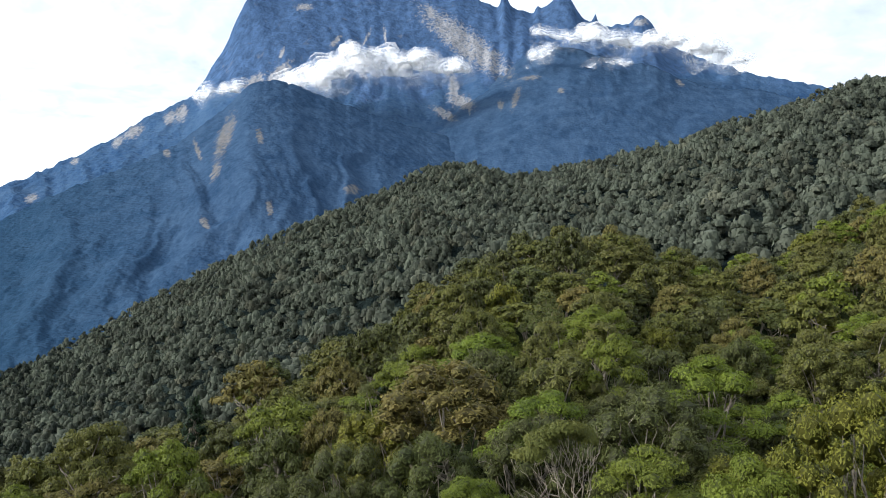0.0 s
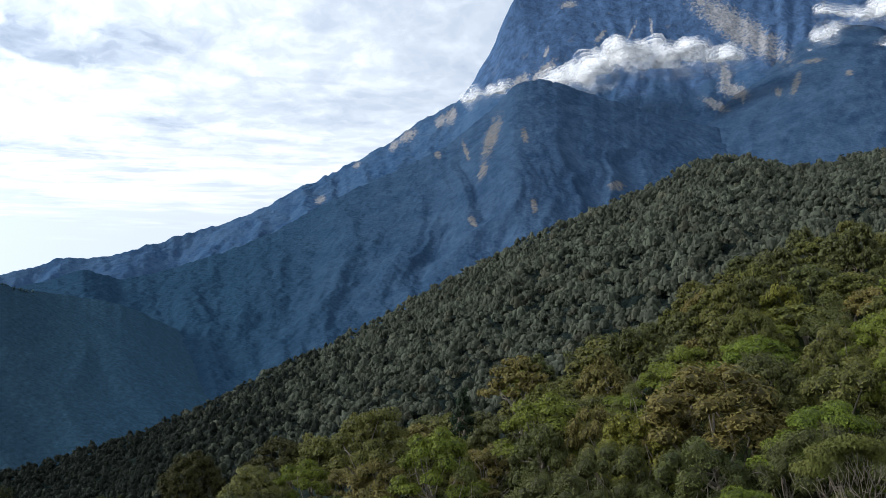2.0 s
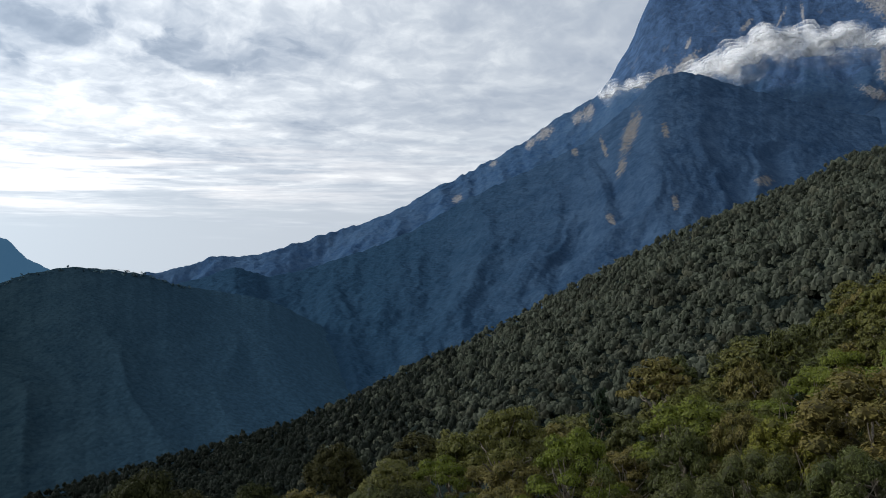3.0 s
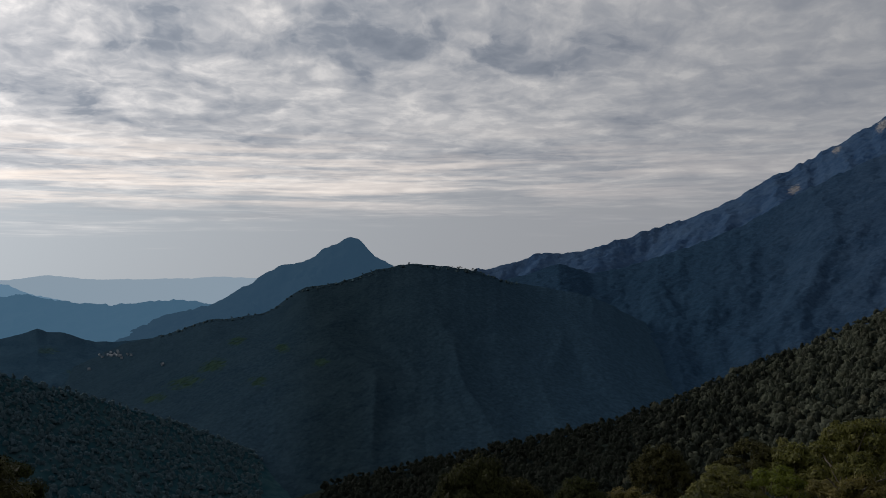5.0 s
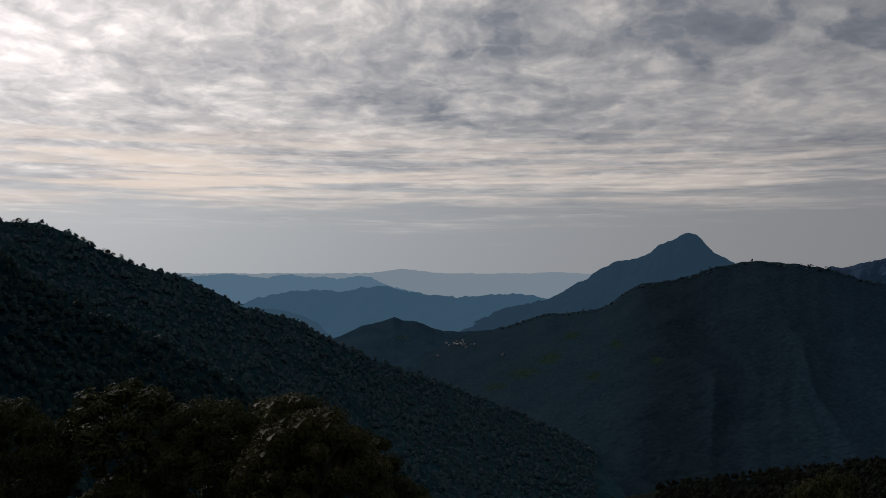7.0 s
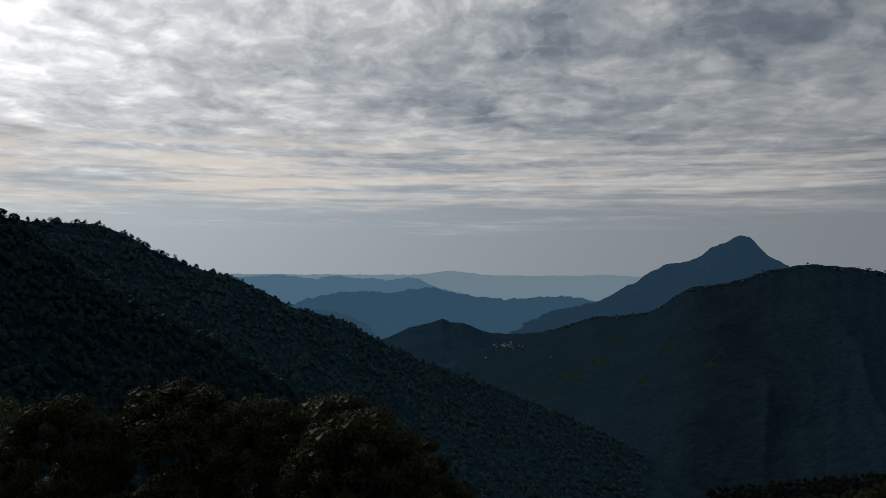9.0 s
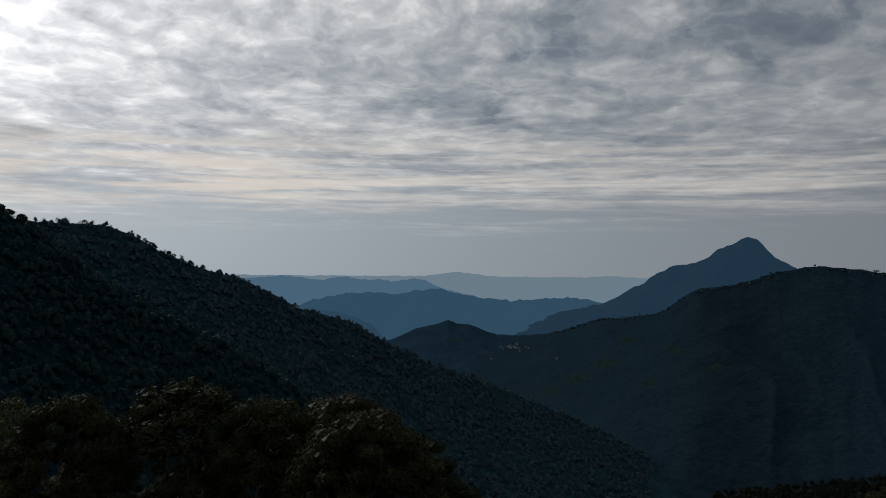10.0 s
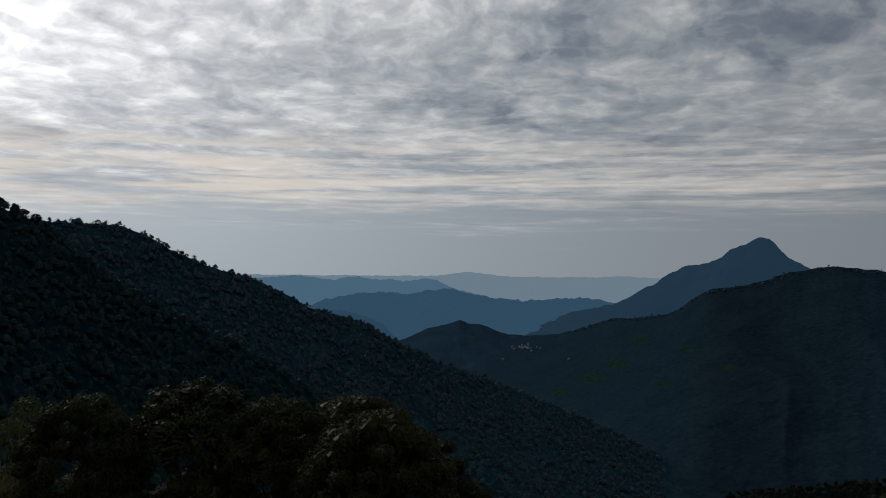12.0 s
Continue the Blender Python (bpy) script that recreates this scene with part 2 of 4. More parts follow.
PALE_BARK = bark("pale_dead_bark", (0.13, 0.105, 0.08), (0.32, 0.27, 0.21))
FLOOR = canopy("forest_floor", (0.010, 0.014, 0.006), (0.026, 0.032, 0.011), 0.3)
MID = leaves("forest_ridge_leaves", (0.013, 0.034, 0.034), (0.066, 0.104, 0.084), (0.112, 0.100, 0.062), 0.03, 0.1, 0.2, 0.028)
# MID's darker copy, shade painted in for the ridge's low end.
MID_SHADED = leaves("low_ridge_leaves", (0.009, 0.018, 0.017), (0.026, 0.037, 0.031), (0.026, 0.028, 0.020), 0.02)
# Haze blue is mixed into both; the near slope's copy is half as bright.
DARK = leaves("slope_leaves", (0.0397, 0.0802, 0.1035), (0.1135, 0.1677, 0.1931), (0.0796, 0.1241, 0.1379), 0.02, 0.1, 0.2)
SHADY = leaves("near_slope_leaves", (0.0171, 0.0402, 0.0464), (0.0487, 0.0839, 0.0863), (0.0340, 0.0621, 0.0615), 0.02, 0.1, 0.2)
MID_GROUND = canopy("forest_ridge_ground", (0.012, 0.018, 0.017), (0.028, 0.036, 0.030), 0.12)
# The valley's blue haze is painted into these four forest colours.
FAR_LEFT = canopy("hazed_valley_side_forest", (0.0084, 0.0350, 0.0473), (0.0279, 0.0604, 0.0696), 0.12, 0.15)
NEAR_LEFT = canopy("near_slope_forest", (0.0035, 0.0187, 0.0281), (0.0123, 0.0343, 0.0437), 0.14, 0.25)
FAR_HILL = mountain_skin("hazed_valley_hill_forest", (0.0080, 0.0180, 0.0270), (0.0190, 0.0350, 0.0450), (0.0290, 0.0610, 0.0950), (0.026, 0.052, 0.040), 0.12, 0.25)
VILLAGE_HILL = mountain_skin("hazed_village_hill_forest", (0.016, 0.040, 0.066), (0.028, 0.058, 0.086), (0.03, 0.04, 0.04), (0.034, 0.068, 0.074), 0.12, 0.25)


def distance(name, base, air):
    """The far backdrop of hills; the haze of the miles of air before it is put in as emission."""
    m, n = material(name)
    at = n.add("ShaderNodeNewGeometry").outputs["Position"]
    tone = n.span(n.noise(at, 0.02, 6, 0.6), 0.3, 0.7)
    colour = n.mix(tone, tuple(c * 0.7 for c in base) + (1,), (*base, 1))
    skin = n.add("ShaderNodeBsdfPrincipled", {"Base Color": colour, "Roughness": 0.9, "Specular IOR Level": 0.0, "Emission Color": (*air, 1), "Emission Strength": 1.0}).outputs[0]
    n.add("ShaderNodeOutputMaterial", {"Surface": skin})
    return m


BLUE_NEAR = distance("hazed_spur_forest", (0.012, 0.018, 0.02), (0.15, 0.34, 0.53))
BLUE_HILL = distance("hazed_hill_forest", (0.012, 0.016, 0.018), (0.19, 0.43, 0.66))
BLUE_FAR = distance("hazed_far_hill_forest", (0.012, 0.016, 0.018), (0.44, 0.80, 1.12))
BLUE_PLAIN = distance("hazed_lowland", (0.012, 0.016, 0.018), (0.98, 1.27, 1.48))
BLUE_CONE = distance("hazed_peak_forest", (0.012, 0.018, 0.02), (0.082, 0.195, 0.325))
# Granite and forest here have the blue of distance haze mixed in.
MASSIF = mountain_skin("hazed_granite_massif", (0.0221, 0.0513, 0.1108), (0.0490, 0.0862, 0.1458), (0.0385, 0.0677, 0.1260), (0.26, 0.26, 0.27), 0.06)
SLOPE = mountain_skin("hazed_mountain_forest", (0.0151, 0.0338, 0.0696), (0.0395, 0.0687, 0.1166), (0.0157, 0.0394, 0.0684), (0.155, 0.152, 0.152), 0.10, 0.30)
VALLEY = canopy("valley_forest", (0.014, 0.022, 0.026), (0.03, 0.042, 0.036), 0.08)
CLOUD = cloud_skin()
scene.cycles.transparent_max_bounces = 40


# ---- shapes ----
TABLE = np.random.RandomState(7).rand(48, 48, 48)


def wave(x, y, z=0.0):
    """Smooth noise from 0 to 1 with a step of one."""
    x, y, z = np.broadcast_arrays(np.asarray(x, float), np.asarray(y, float), np.asarray(z, float))
    i, j, k = (np.floor(v).astype(int) for v in (x, y, z))
    fx, fy, fz = (v - np.floor(v) for v in (x, y, z))
    fx, fy, fz = (v * v * (3 - 2 * v) for v in (fx, fy, fz))
    total = 0
    for a in (0, 1):
        for b in (0, 1):
            for c in (0, 1):
                w = (fx if a else 1 - fx) * (fy if b else 1 - fy) * (fz if c else 1 - fz)
                total = total + w * TABLE[(i + a) % 48, (j + b) % 48, (k + c) % 48]
    return total


def rough(x, y, z=0.0, octaves=5, gain=0.5):
    """Fractal noise from about -1 to 1."""
    total, size, high = 0, 1.0, 1.0
    for o in range(octaves):
        total = total + size * (2 * wave(x * high + 9 * o, y * high + 5 * o, z * high) - 1)
        size, high = size * gain, high * 2.03
    return total


def mesh(name, verts, faces, mat, smooth=True, layers=None):
    """A mesh from arrays of corners and faces, all faces with the same number of corners."""
    data = bpy.data.meshes.new(name)
    verts, faces = np.asarray(verts, np.float32), np.asarray(faces, np.int32)
    data.vertices.add(len(verts))
    data.vertices.foreach_set("co", verts.ravel())
    data.loops.add(faces.size)
    data.loops.foreach_set("vertex_index", faces.ravel())
    data.polygons.add(len(faces))
    data.polygons.foreach_set("loop_start", np.arange(0, faces.size, faces.shape[1], dtype=np.int32))
    data.polygons.foreach_set("use_smooth", np.full(len(faces), smooth))
    for key, values in (layers or {}).items():
        data.attributes.new(key, "FLOAT", "POINT").data.foreach_set("value", np.asarray(values, np.float32).ravel())
    data.materials.append(mat)
    data.update(calc_edges=True)
    return data


def grid_faces(nu, nv):
    i = np.arange(nu - 1)[:, None] * nv + np.arange(nv - 1)[None, :]
    return np.stack([i, i + 1, i + nv + 1, i + nv], -1).reshape(-1, 4)


def curve(az, knots, column):
    """A smooth line through the knots' azimuths (falling or rising) and one of their columns."""
    k = sorted(knots)
    x, y = np.array([p[0] for p in k], float), np.array([p[column] for p in k], float)
    slope = np.gradient(y, x)
    i = np.clip(np.searchsorted(x, az) - 1, 0, len(x) - 2)
    h = x[i + 1] - x[i]
    s = np.clip((az - x[i]) / h, 0, 1)
    lin = y[i] + (y[i + 1] - y[i]) * s
    cub = (2 * s**3 - 3 * s**2 + 1) * y[i] + (s**3 - 2 * s**2 + s) * h * slope[i] + (3 * s**2 - 2 * s**3) * y[i + 1] + (s**3 - s**2) * h * slope[i + 1]
    return 0.5 * lin + 0.5 * cub


def chance(i, j, k):
    """A fixed number from 0 to 1 for each cell."""
    h = np.sin(i * 127.1 + j * 311.7 + k * 74.7) * 43758.5453
    return h - np.floor(h)


def treetops(x, y, cell):
    """The domed tops of a closed forest, crowns about a cell apart: height from 0 to 1 and the tone of each crown."""
    i, j = np.floor(x / cell), np.floor(y / cell)
    high, tone = np.zeros_like(x), np.zeros_like(x)
    for di in (-1, 0, 1):
        for dj in (-1, 0, 1):
            a, b = i + di, j + dj
            cx, cy = (a + 0.1 + 0.8 * chance(a, b, 0)) * cell, (b + 0.1 + 0.8 * chance(a, b, 1)) * cell
            size = 0.55 + 0.45 * chance(a, b, 2)
            h = size * np.sqrt(np.clip(1 - ((x - cx) ** 2 + (y - cy) ** 2) / (0.85 * cell * size) ** 2, 0, 1))
            tone = np.where(h > high, chance(a, b, 3), tone)
            high = np.maximum(high, h)
    return high, tone


class Ridge:
    """A ridge round the valley. Knots: azimuth, elevation and distance of its crest. It falls to a foot on the near side,
    and behind. cover: the height of the trees on it, which the crest's elevation includes."""

    def __init__(self, knots, foot, foot_z, spur=0.0, spurs=8.0, bend=1.0, cover=0.0, seed=0.0, crag=0.0, back=0.6, slant=0.35, sharp=False, fine=5, run=0.5):
        self.knots, self.foot, self.foot_z, self.spur, self.spurs = knots, foot, foot_z, spur, spurs
        self.bend, self.cover, self.seed, self.crag, self.back, self.slant, self.sharp, self.fine, self.run = bend, cover, seed, crag, back, slant, sharp, fine, run

    def at(self, az, v):
        """v from 0 at the foot over 1 on the crest to 1.5 behind it."""
        az, v = np.broadcast_arrays(np.asarray(az, float), np.asarray(v, float))
        el, far = curve(az, self.knots, 1), curve(az, self.knots, 2)
        foot = np.minimum(self.foot, far * 0.75) if np.isscalar(self.foot) else curve(az, self.foot, 1)
        foot_z = self.foot_z if np.isscalar(self.foot_z) else curve(az, self.foot_z, 1)
        front = np.clip(v, 0, 1)
        if self.sharp:
            even = sum(curve(az + d, self.knots, 1) for d in (-3, -2, -1, 0, 1, 2, 3)) / 7
            el = even + (el - even) * front**5
        el = el + self.crag * front**4 * rough(az * 2.2 + self.seed, self.seed, 0.5, 4, 0.5)
        top = far * np.tan(np.radians(el)) - self.cover
        r = foot + (far - foot) * front + np.maximum(v - 1, 0) * far * 0.5
        z = foot_z + (top - foot_z) * front**self.bend - np.maximum(v - 1, 0) * far * 0.5 * self.back
        swell = np.sin(np.pi * np.clip(front, 0, 1)) ** 0.8
        mean = float(np.mean([k[2] for k in self.knots]))
        along, out = np.radians(az) * mean / self.spurs, r / self.spurs
        warp = rough(along * 0.4 + self.seed, out * 0.4, 2.5, 3)
        fold = 1 - 1.3 * np.abs(rough(along + self.slant * out + 0.5 * warp + self.seed, out * self.run + 0.4 * warp + self.seed, 1.5, self.fine, 0.5))
        z = z + self.spur * swell * np.clip((top - foot_z) / 220, 0, 1) * (fold - 0.6)
        a = np.radians(az)
        return np.stack([-np.sin(a) * r, np.cos(a) * r, z + EYE], -1)

    def build(self, name, mat, a0, a1, step, nv, label, category, lumps=0.0, lump=10.0, layers=None, crowns=0.0, tall=0.0):
        az = np.arange(a0, a1 + step / 2, step)
        v = np.concatenate([np.linspace(0, 1, nv), [1.03, 1.08, 1.2, 1.5]])
        A, V = np.meshgrid(az, v, indexing="ij")
        P = self.at(A, V)
        if lumps:
            P[..., 2] += lumps * rough(P[..., 0] / lump, P[..., 1] / lump, P[..., 2] / lump, 3, 0.6)
        extra = layers(A, V, P) if layers else {}
        if crowns:
            high, extra["tone"] = treetops(P[..., 0], P[..., 1], crowns)
            bare = np.clip(np.maximum(extra.get("rock", 0) * (name == "mountain"), extra.get("scar", 0)), 0, 1)
            P[..., 2] += tall * (high - 0.6) * (1 - bare)
        ob = new(name, mesh(name, P.reshape(-1, 3), grid_faces(*A.shape), mat, True, extra))
        return tagged(ob, label, category, kind="structure")


def blob(az, el, ca, ce, ra, re, lean=0.0):
    """One inside an ellipse of azimuth and elevation, falling to nought at its rim."""
    da, de = (az - ca) - lean * (el - ce), el - ce
    return np.clip(1.45 - 0.75 * np.sqrt((da / ra) ** 2 + (de / re) ** 2), 0, 1)


def elevation(P):
    return np.degrees(np.arctan2(P[..., 2] - EYE, np.hypot(P[..., 0], P[..., 1])))


# ---- the ground and the ridges ----
massif = Ridge([(-34, 8.5, 4500), (-26, 10, 4500), (-18, 12.5, 4500), (-14.6, 14.2, 4500), (-14, 15.15, 4500), (-13.6, 15.6, 4500), (-13.0, 15.75, 4500), (-12.6, 15.45, 4500), (-12, 15.4, 4500), (-10.45, 15.7, 4500), (-10.3, 16.15, 4500), (-10.15, 15.75, 4500), (-9.5, 15.95, 4500), (-9.0, 16.7, 4500), (-8.5, 17.25, 4500), (-7.8, 17.2, 4500), (-7.3, 16.8, 4500), (-6.8, 16.65, 4500), (-6.5, 16.8, 4500), (-6.3, 16.4, 4500), (-6.0, 16.35, 4500), (-5.2, 16.6, 4500), (-4.75, 16.9, 4500), (-4.5, 17.35, 4500), (-4.1, 17.4, 4500), (-4.0, 16.85, 4500), (-3.8, 16.85, 4500), (-3.2, 17.1, 4500), (-2, 17.4, 4500), (1, 17.7, 4500), (7, 17.7, 4450),
                (10.5, 17.5, 4400), (12.6, 17.3, 4350), (13.4, 15.8, 4300), (14.1, 14.3, 4300), (15, 12.8, 4250), (16.1, 11.1, 4250), (17.3, 10.5, 4200), (19.1, 9.5, 4150), (20.5, 8.5, 4100),
                (24.2, 6.5, 4000), (27.3, 5.0, 3900), (29.1, 3.9, 3850)] + [(34.7, 2.0, 3700), (38.6, 0.7, 3600), (40.9, 0.65, 3600), (43, 0.0, 3600), (45.6, -0.5, 3600), (50, -2, 3600)],
               3100, [(-34, 150), (13, 150), (22, 20), (30, -120), (38, -250), (50, -330)], spur=62, spurs=330, bend=1.0, seed=2.3, crag=0.1, sharp=True, slant=0.1, run=0.25)
shoulder = Ridge([(-40, 6.5, 3700), (-30, 8.0, 3700), (-25.4, 8.9, 3750), (-22.7, 9.9, 3750), (-21.3, 10.4, 3800), (-19.6, 10.9, 3800), (-18.4, 10.8, 3800), (-15.8, 11.7, 3850), (-14.1, 12.6, 3850), (-11.9, 13.1, 3900), (-9, 14.0, 3950),
                  (-6.8, 14.2, 3950), (-4, 12.6, 3900), (0, 10.6, 3850), (4, 8.8, 3800), (10, 5.5, 3700)], 2300, 40, spur=22, spurs=240, slant=0.25, run=0.35, seed=5.1, crag=0.08, sharp=True)
knob = Ridge([(-14, 5.0, 3300), (-6, 7.0, 3300), (0, 8.7, 3300), (5, 10.2, 3300), (8.3, 11.4, 3300), (9.8, 12.0, 3300), (10.9, 12.2, 3300), (12.7, 11.8, 3250), (14.1, 10.4, 3200), (15.9, 9.0, 3150), (17.2, 8.0, 3100), (20.9, 6.2, 3000), (24.7, 4.5, 2900),
              (28.8, 2.2, 2800), (32.9, 0.6, 2700), (35.8, -0.3, 2650), (38.2, -0.7, 2600), (40.2, -0.1, 2600), (41.7, -0.6, 2600), (44.2, -1.3, 2600), (50, -3, 2600), (58, -5, 2600)], 1250, -320, spur=30, spurs=230, seed=8.7, crag=0.06, slant=0.05, run=0.18)
hill = Ridge([(16, -13, 2100), (27, -7.6, 2050), (34, -4.2, 2000), (38, -2.2, 1950), (41.5, -1.5, 1950), (44.1, -1.0, 1900), (45.8, -0.4, 1900), (47.4, -0.15, 1900), (50.4, 0.05, 1900), (51.5, -0.15, 1900), (52.5, -0.4, 1900), (53.9, -0.9, 1900), (55.6, -1.3, 1900), (57.0, -1.45, 1900), (58, -2.0, 1920), (58.7, -2.6, 1940), (59.6, -3.05, 1960), (61.6, -3.4, 2000),
              (63.5, -3.55, 2060), (64.8, -4.05, 2120), (66.5, -4.5, 2200), (68.2, -4.8, 2280), (70, -5.6, 2300), (73, -7.0, 2250), (77, -9, 2100), (82, -12, 1900)], 950, -330, spur=11, spurs=230, run=0.3, seed=4.2, crag=0.06, cover=4, fine=4, slant=-0.3, sharp=True)
hamlet = Ridge([(56, -6, 2700), (61, -4.9, 2700), (66.2, -4.6, 2700), (68.1, -4.72, 2700), (70, -4.68, 2700), (70.7, -4.47, 2700), (71.8, -4.07, 2700), (72.6, -4.0, 2700), (73.2, -3.8, 2700), (73.8, -3.98, 2700), (75.2, -4.33, 2700), (76.7, -4.97, 2700), (77.5, -5.27, 2700), (80, -6.2, 2650), (84, -7.4, 2600), (90, -9, 2500)], 1600, -330, spur=26, spurs=180, seed=6.6, crag=0.05, cover=3, slant=-0.4, sharp=True)
peak = Ridge([(44, -4, 3900), (48, -2.5, 3900), (50, -1.0, 3900), (51.3, -0.18, 3900), (52.1, 0.27, 3900), (52.6, 0.61, 3900), (53.3, 1.38, 3900), (53.6, 1.66, 3900), (54.0, 1.74, 3900), (54.4, 1.59, 3900), (54.9, 1.24, 3900), (55.3, 1.2, 3900), (55.8, 0.95, 3900), (56.4, 0.45, 3900), (57.6, 0.04, 3900), (58.9, -0.26, 3900), (59.6, -0.6, 3900), (60.5, -1.3, 3900), (61.5, -1.76, 3900), (62.6, -2.4, 3900), (63.7, -2.79, 3900), (65.1, -3.07, 3900), (66.6, -3.5, 3900), (67.7, -3.9, 3900), (69.2, -4.3, 3900), (74, -6, 3900)], [(40, 2950), (80, 2950)], -330, spur=45, spurs=200, seed=1.9, crag=0.05, slant=0.1, sharp=True)
range_c = Ridge([(74, -6.5, 3500), (77.5, -5.0, 3500), (78.2, -4.27, 3500), (79.4, -3.68, 3500), (80.5, -3.35, 3500), (81.2, -3.23, 3500), (83, -3.3, 3500), (86, -3.6, 3500), (92, -4.5, 3500)], [(70, 2750), (100, 2750)], -330, spur=10, spurs=200, seed=5.5, crag=0.05)
range_b = Ridge([(54, -4, 4300), (60, -3.0, 4300), (63, -2.55, 4300), (64, -2.39, 4300), (65.5, -2.3, 4300), (67.7, -2.45, 4300), (69.6, -2.47, 4300), (71.1, -2.3, 4300), (72.2, -2.12, 4300), (73.5, -1.87, 4300), (74.3, -1.73, 4300), (75.2, -1.93, 4300), (76.7, -2.16, 4300), (77.9, -2.06, 4300), (79.7, -2.11, 4300), (81.2, -2.3, 4300), (82.7, -2.75, 4300), (85.1, -3.4, 4300), (92, -5, 4300)], [(50, 3420), (100, 3420)], -330, spur=30, spurs=200, seed=3.1, crag=0.07)
range_a = Ridge([(66, -4.5, 4550), (70, -2.8, 4550), (71.5, -2.27, 4550), (72.6, -2.02, 4550), (73.7, -1.73, 4550), (74.7, -1.24, 4550), (75.4, -1.1, 4550), (76.8, -1.26, 4550), (79, -1.17, 4550), (80.5, -0.99, 4550), (81.2, -1.18, 4550), (82.7, -1.12, 4550), (84.2, -0.94, 4550), (85.5, -1.06, 4550), (86.6, -1.17, 4550), (89, -1.4, 4550), (96, -2, 4550), (110, -2, 4550)], [(60, 4330), (120, 4330)], -330, spur=20, spurs=200, seed=7.4, crag=0.07)
plain_edge = Ridge([(a, -0.93 + 0.26 * math.exp(-((a - 72.6) / 1.6) ** 2) + 0.08 * math.exp(-((a - 62.6) / 1.5) ** 2), 4850) for a in range(30, 131, 1)], [(20, 4760), (140, 4760)], -330, spur=5, spurs=200, seed=9.4, crag=0.035)
left_far = Ridge([(135, 5, 900), (112, 3.4, 920), (104, 2.75, 950), (99, 2.4, 980), (96.8, 2.35, 1000), (94.8, 2.2, 1010), (93.2, 1.6, 1020), (91.5, 0.6, 1030), (89, -0.5, 1040), (87.6, -0.8, 1050), (86.4, -1.2, 1060), (83.2, -2.9, 1080), (79.9, -3.8, 1100), (76.9, -5.4, 1130), (74.6, -6.5, 1150),
                  (70.9, -7.7, 1180), (67.5, -9, 1200), (63.8, -10.4, 1220), (60.2, -12, 1240), (54, -14, 1250), (46, -16, 1250)], 560, -330, spur=20, spurs=150, seed=2.9, crag=0.06, cover=3, bend=1.1, fine=4, slant=-0.4, sharp=True)
left_near = Ridge([(135, 12, 430), (112, 7.0, 440), (104, 4.5, 450), (101.1, 3.2, 455), (99.6, 2.5, 460), (98, 1.3, 465), (96.4, -0.3, 470), (93.8, -1.8, 475), (91.4, -3.4, 480), (87.9, -5, 490), (85, -6.9, 500), (82.8, -8.4, 505), (79.8, -10.3, 510), (74, -14, 520), (66, -18, 530)], 200, -180, spur=11, spurs=90, seed=6.2, crag=0.08, cover=3.5, fine=4, slant=-0.4)
mid = Ridge([(-60, 13, 560), (-40, 12, 580), (-27.5, 10.9, 600), (-24.8, 10.5, 610), (-22.9, 10, 620), (-20.6, 9.3, 630), (-18.2, 8.9, 640), (-15.4, 7.8, 650), (-11.8, 7.2, 660), (-10, 6.8, 665), (-8.2, 6.5, 670), (-4.4, 6.1, 680), (-2.6, 6.7, 680), (-0.7, 7.0, 680), (1.6, 6.3, 685), (3.5, 5.4, 690), (5.4, 4.6, 690),
             (9.1, 3.1, 700), (12.4, 1.6, 710), (14.9, 0.4, 720), (17.7, -1.2, 730), (21, -3, 740), (24.3, -4.7, 760), (28.4, -6.4, 780), (32.2, -8.3, 800), (37.8, -10.4, 830), (45.2, -12, 860), (52.3, -13.4, 890), (60, -15, 920), (70, -18, 950)],
            [(-60, 240), (-27, 220), (0, 230), (20, 260), (40, 360), (70, 480)], [(-60, 0), (-27, -5), (-5, -30), (15, -75), (30, -120), (45, -200), (70, -310)], spur=22, spurs=120, seed=3.6, crag=0.1, cover=8)
NEAR = 12.0  # how far the trees rise above the near ground
knoll = Ridge([(-70, 7, 230), (-40, 6, 230), (-27.4, 4.4, 215), (-23.7, 2.7, 190), (-18.8, 1.2, 170), (-16, 1.4, 160), (-14.6, 1.9, 155), (-11.1, 2.9, 150), (-8.1, 3.2, 148), (-6.3, 2.4, 145), (-2.5, 1.5, 140), (-0.2, 0.7, 138), (1.7, -1.1, 135), (5.1, -3.3, 130), (8.4, -4.7, 126), (12.5, -6.2, 122), (15.3, -7.6, 118),
               (19.4, -9.0, 114), (25, -9.8, 108), (30, -11.2, 98), (36, -12.6, 86), (42, -14, 74), (48, -14, 66), (54, -15.5, 62), (62, -16.5, 62), (69, -15, 64), (73.5, -11.8, 66), (77, -10, 68), (80, -9.2, 70), (90, -8.3, 72), (100, -8.3, 74), (112, -9, 74), (135, -12, 70), (180, -14, 70), (230, -10, 90), (290, 7, 230)],
              14.0, -27.0, spur=2, spurs=30, seed=1.1, cover=NEAR, back=0.75)
round_edge = Ridge([(a, 2.5 + 1.5 * math.sin(a * 0.07), 2600) for a in range(115, 331, 5)], 900, -330, spur=60, spurs=300, seed=2.2, crag=0.1)

ring = np.linspace(0, 2 * math.pi, 129)[:-1]
reach = np.array([0.0, 200, 500, 900, 1400, 2000, 2700, 3500, 4300, 4930])
A, R = np.meshgrid(ring, reach, indexing="ij")
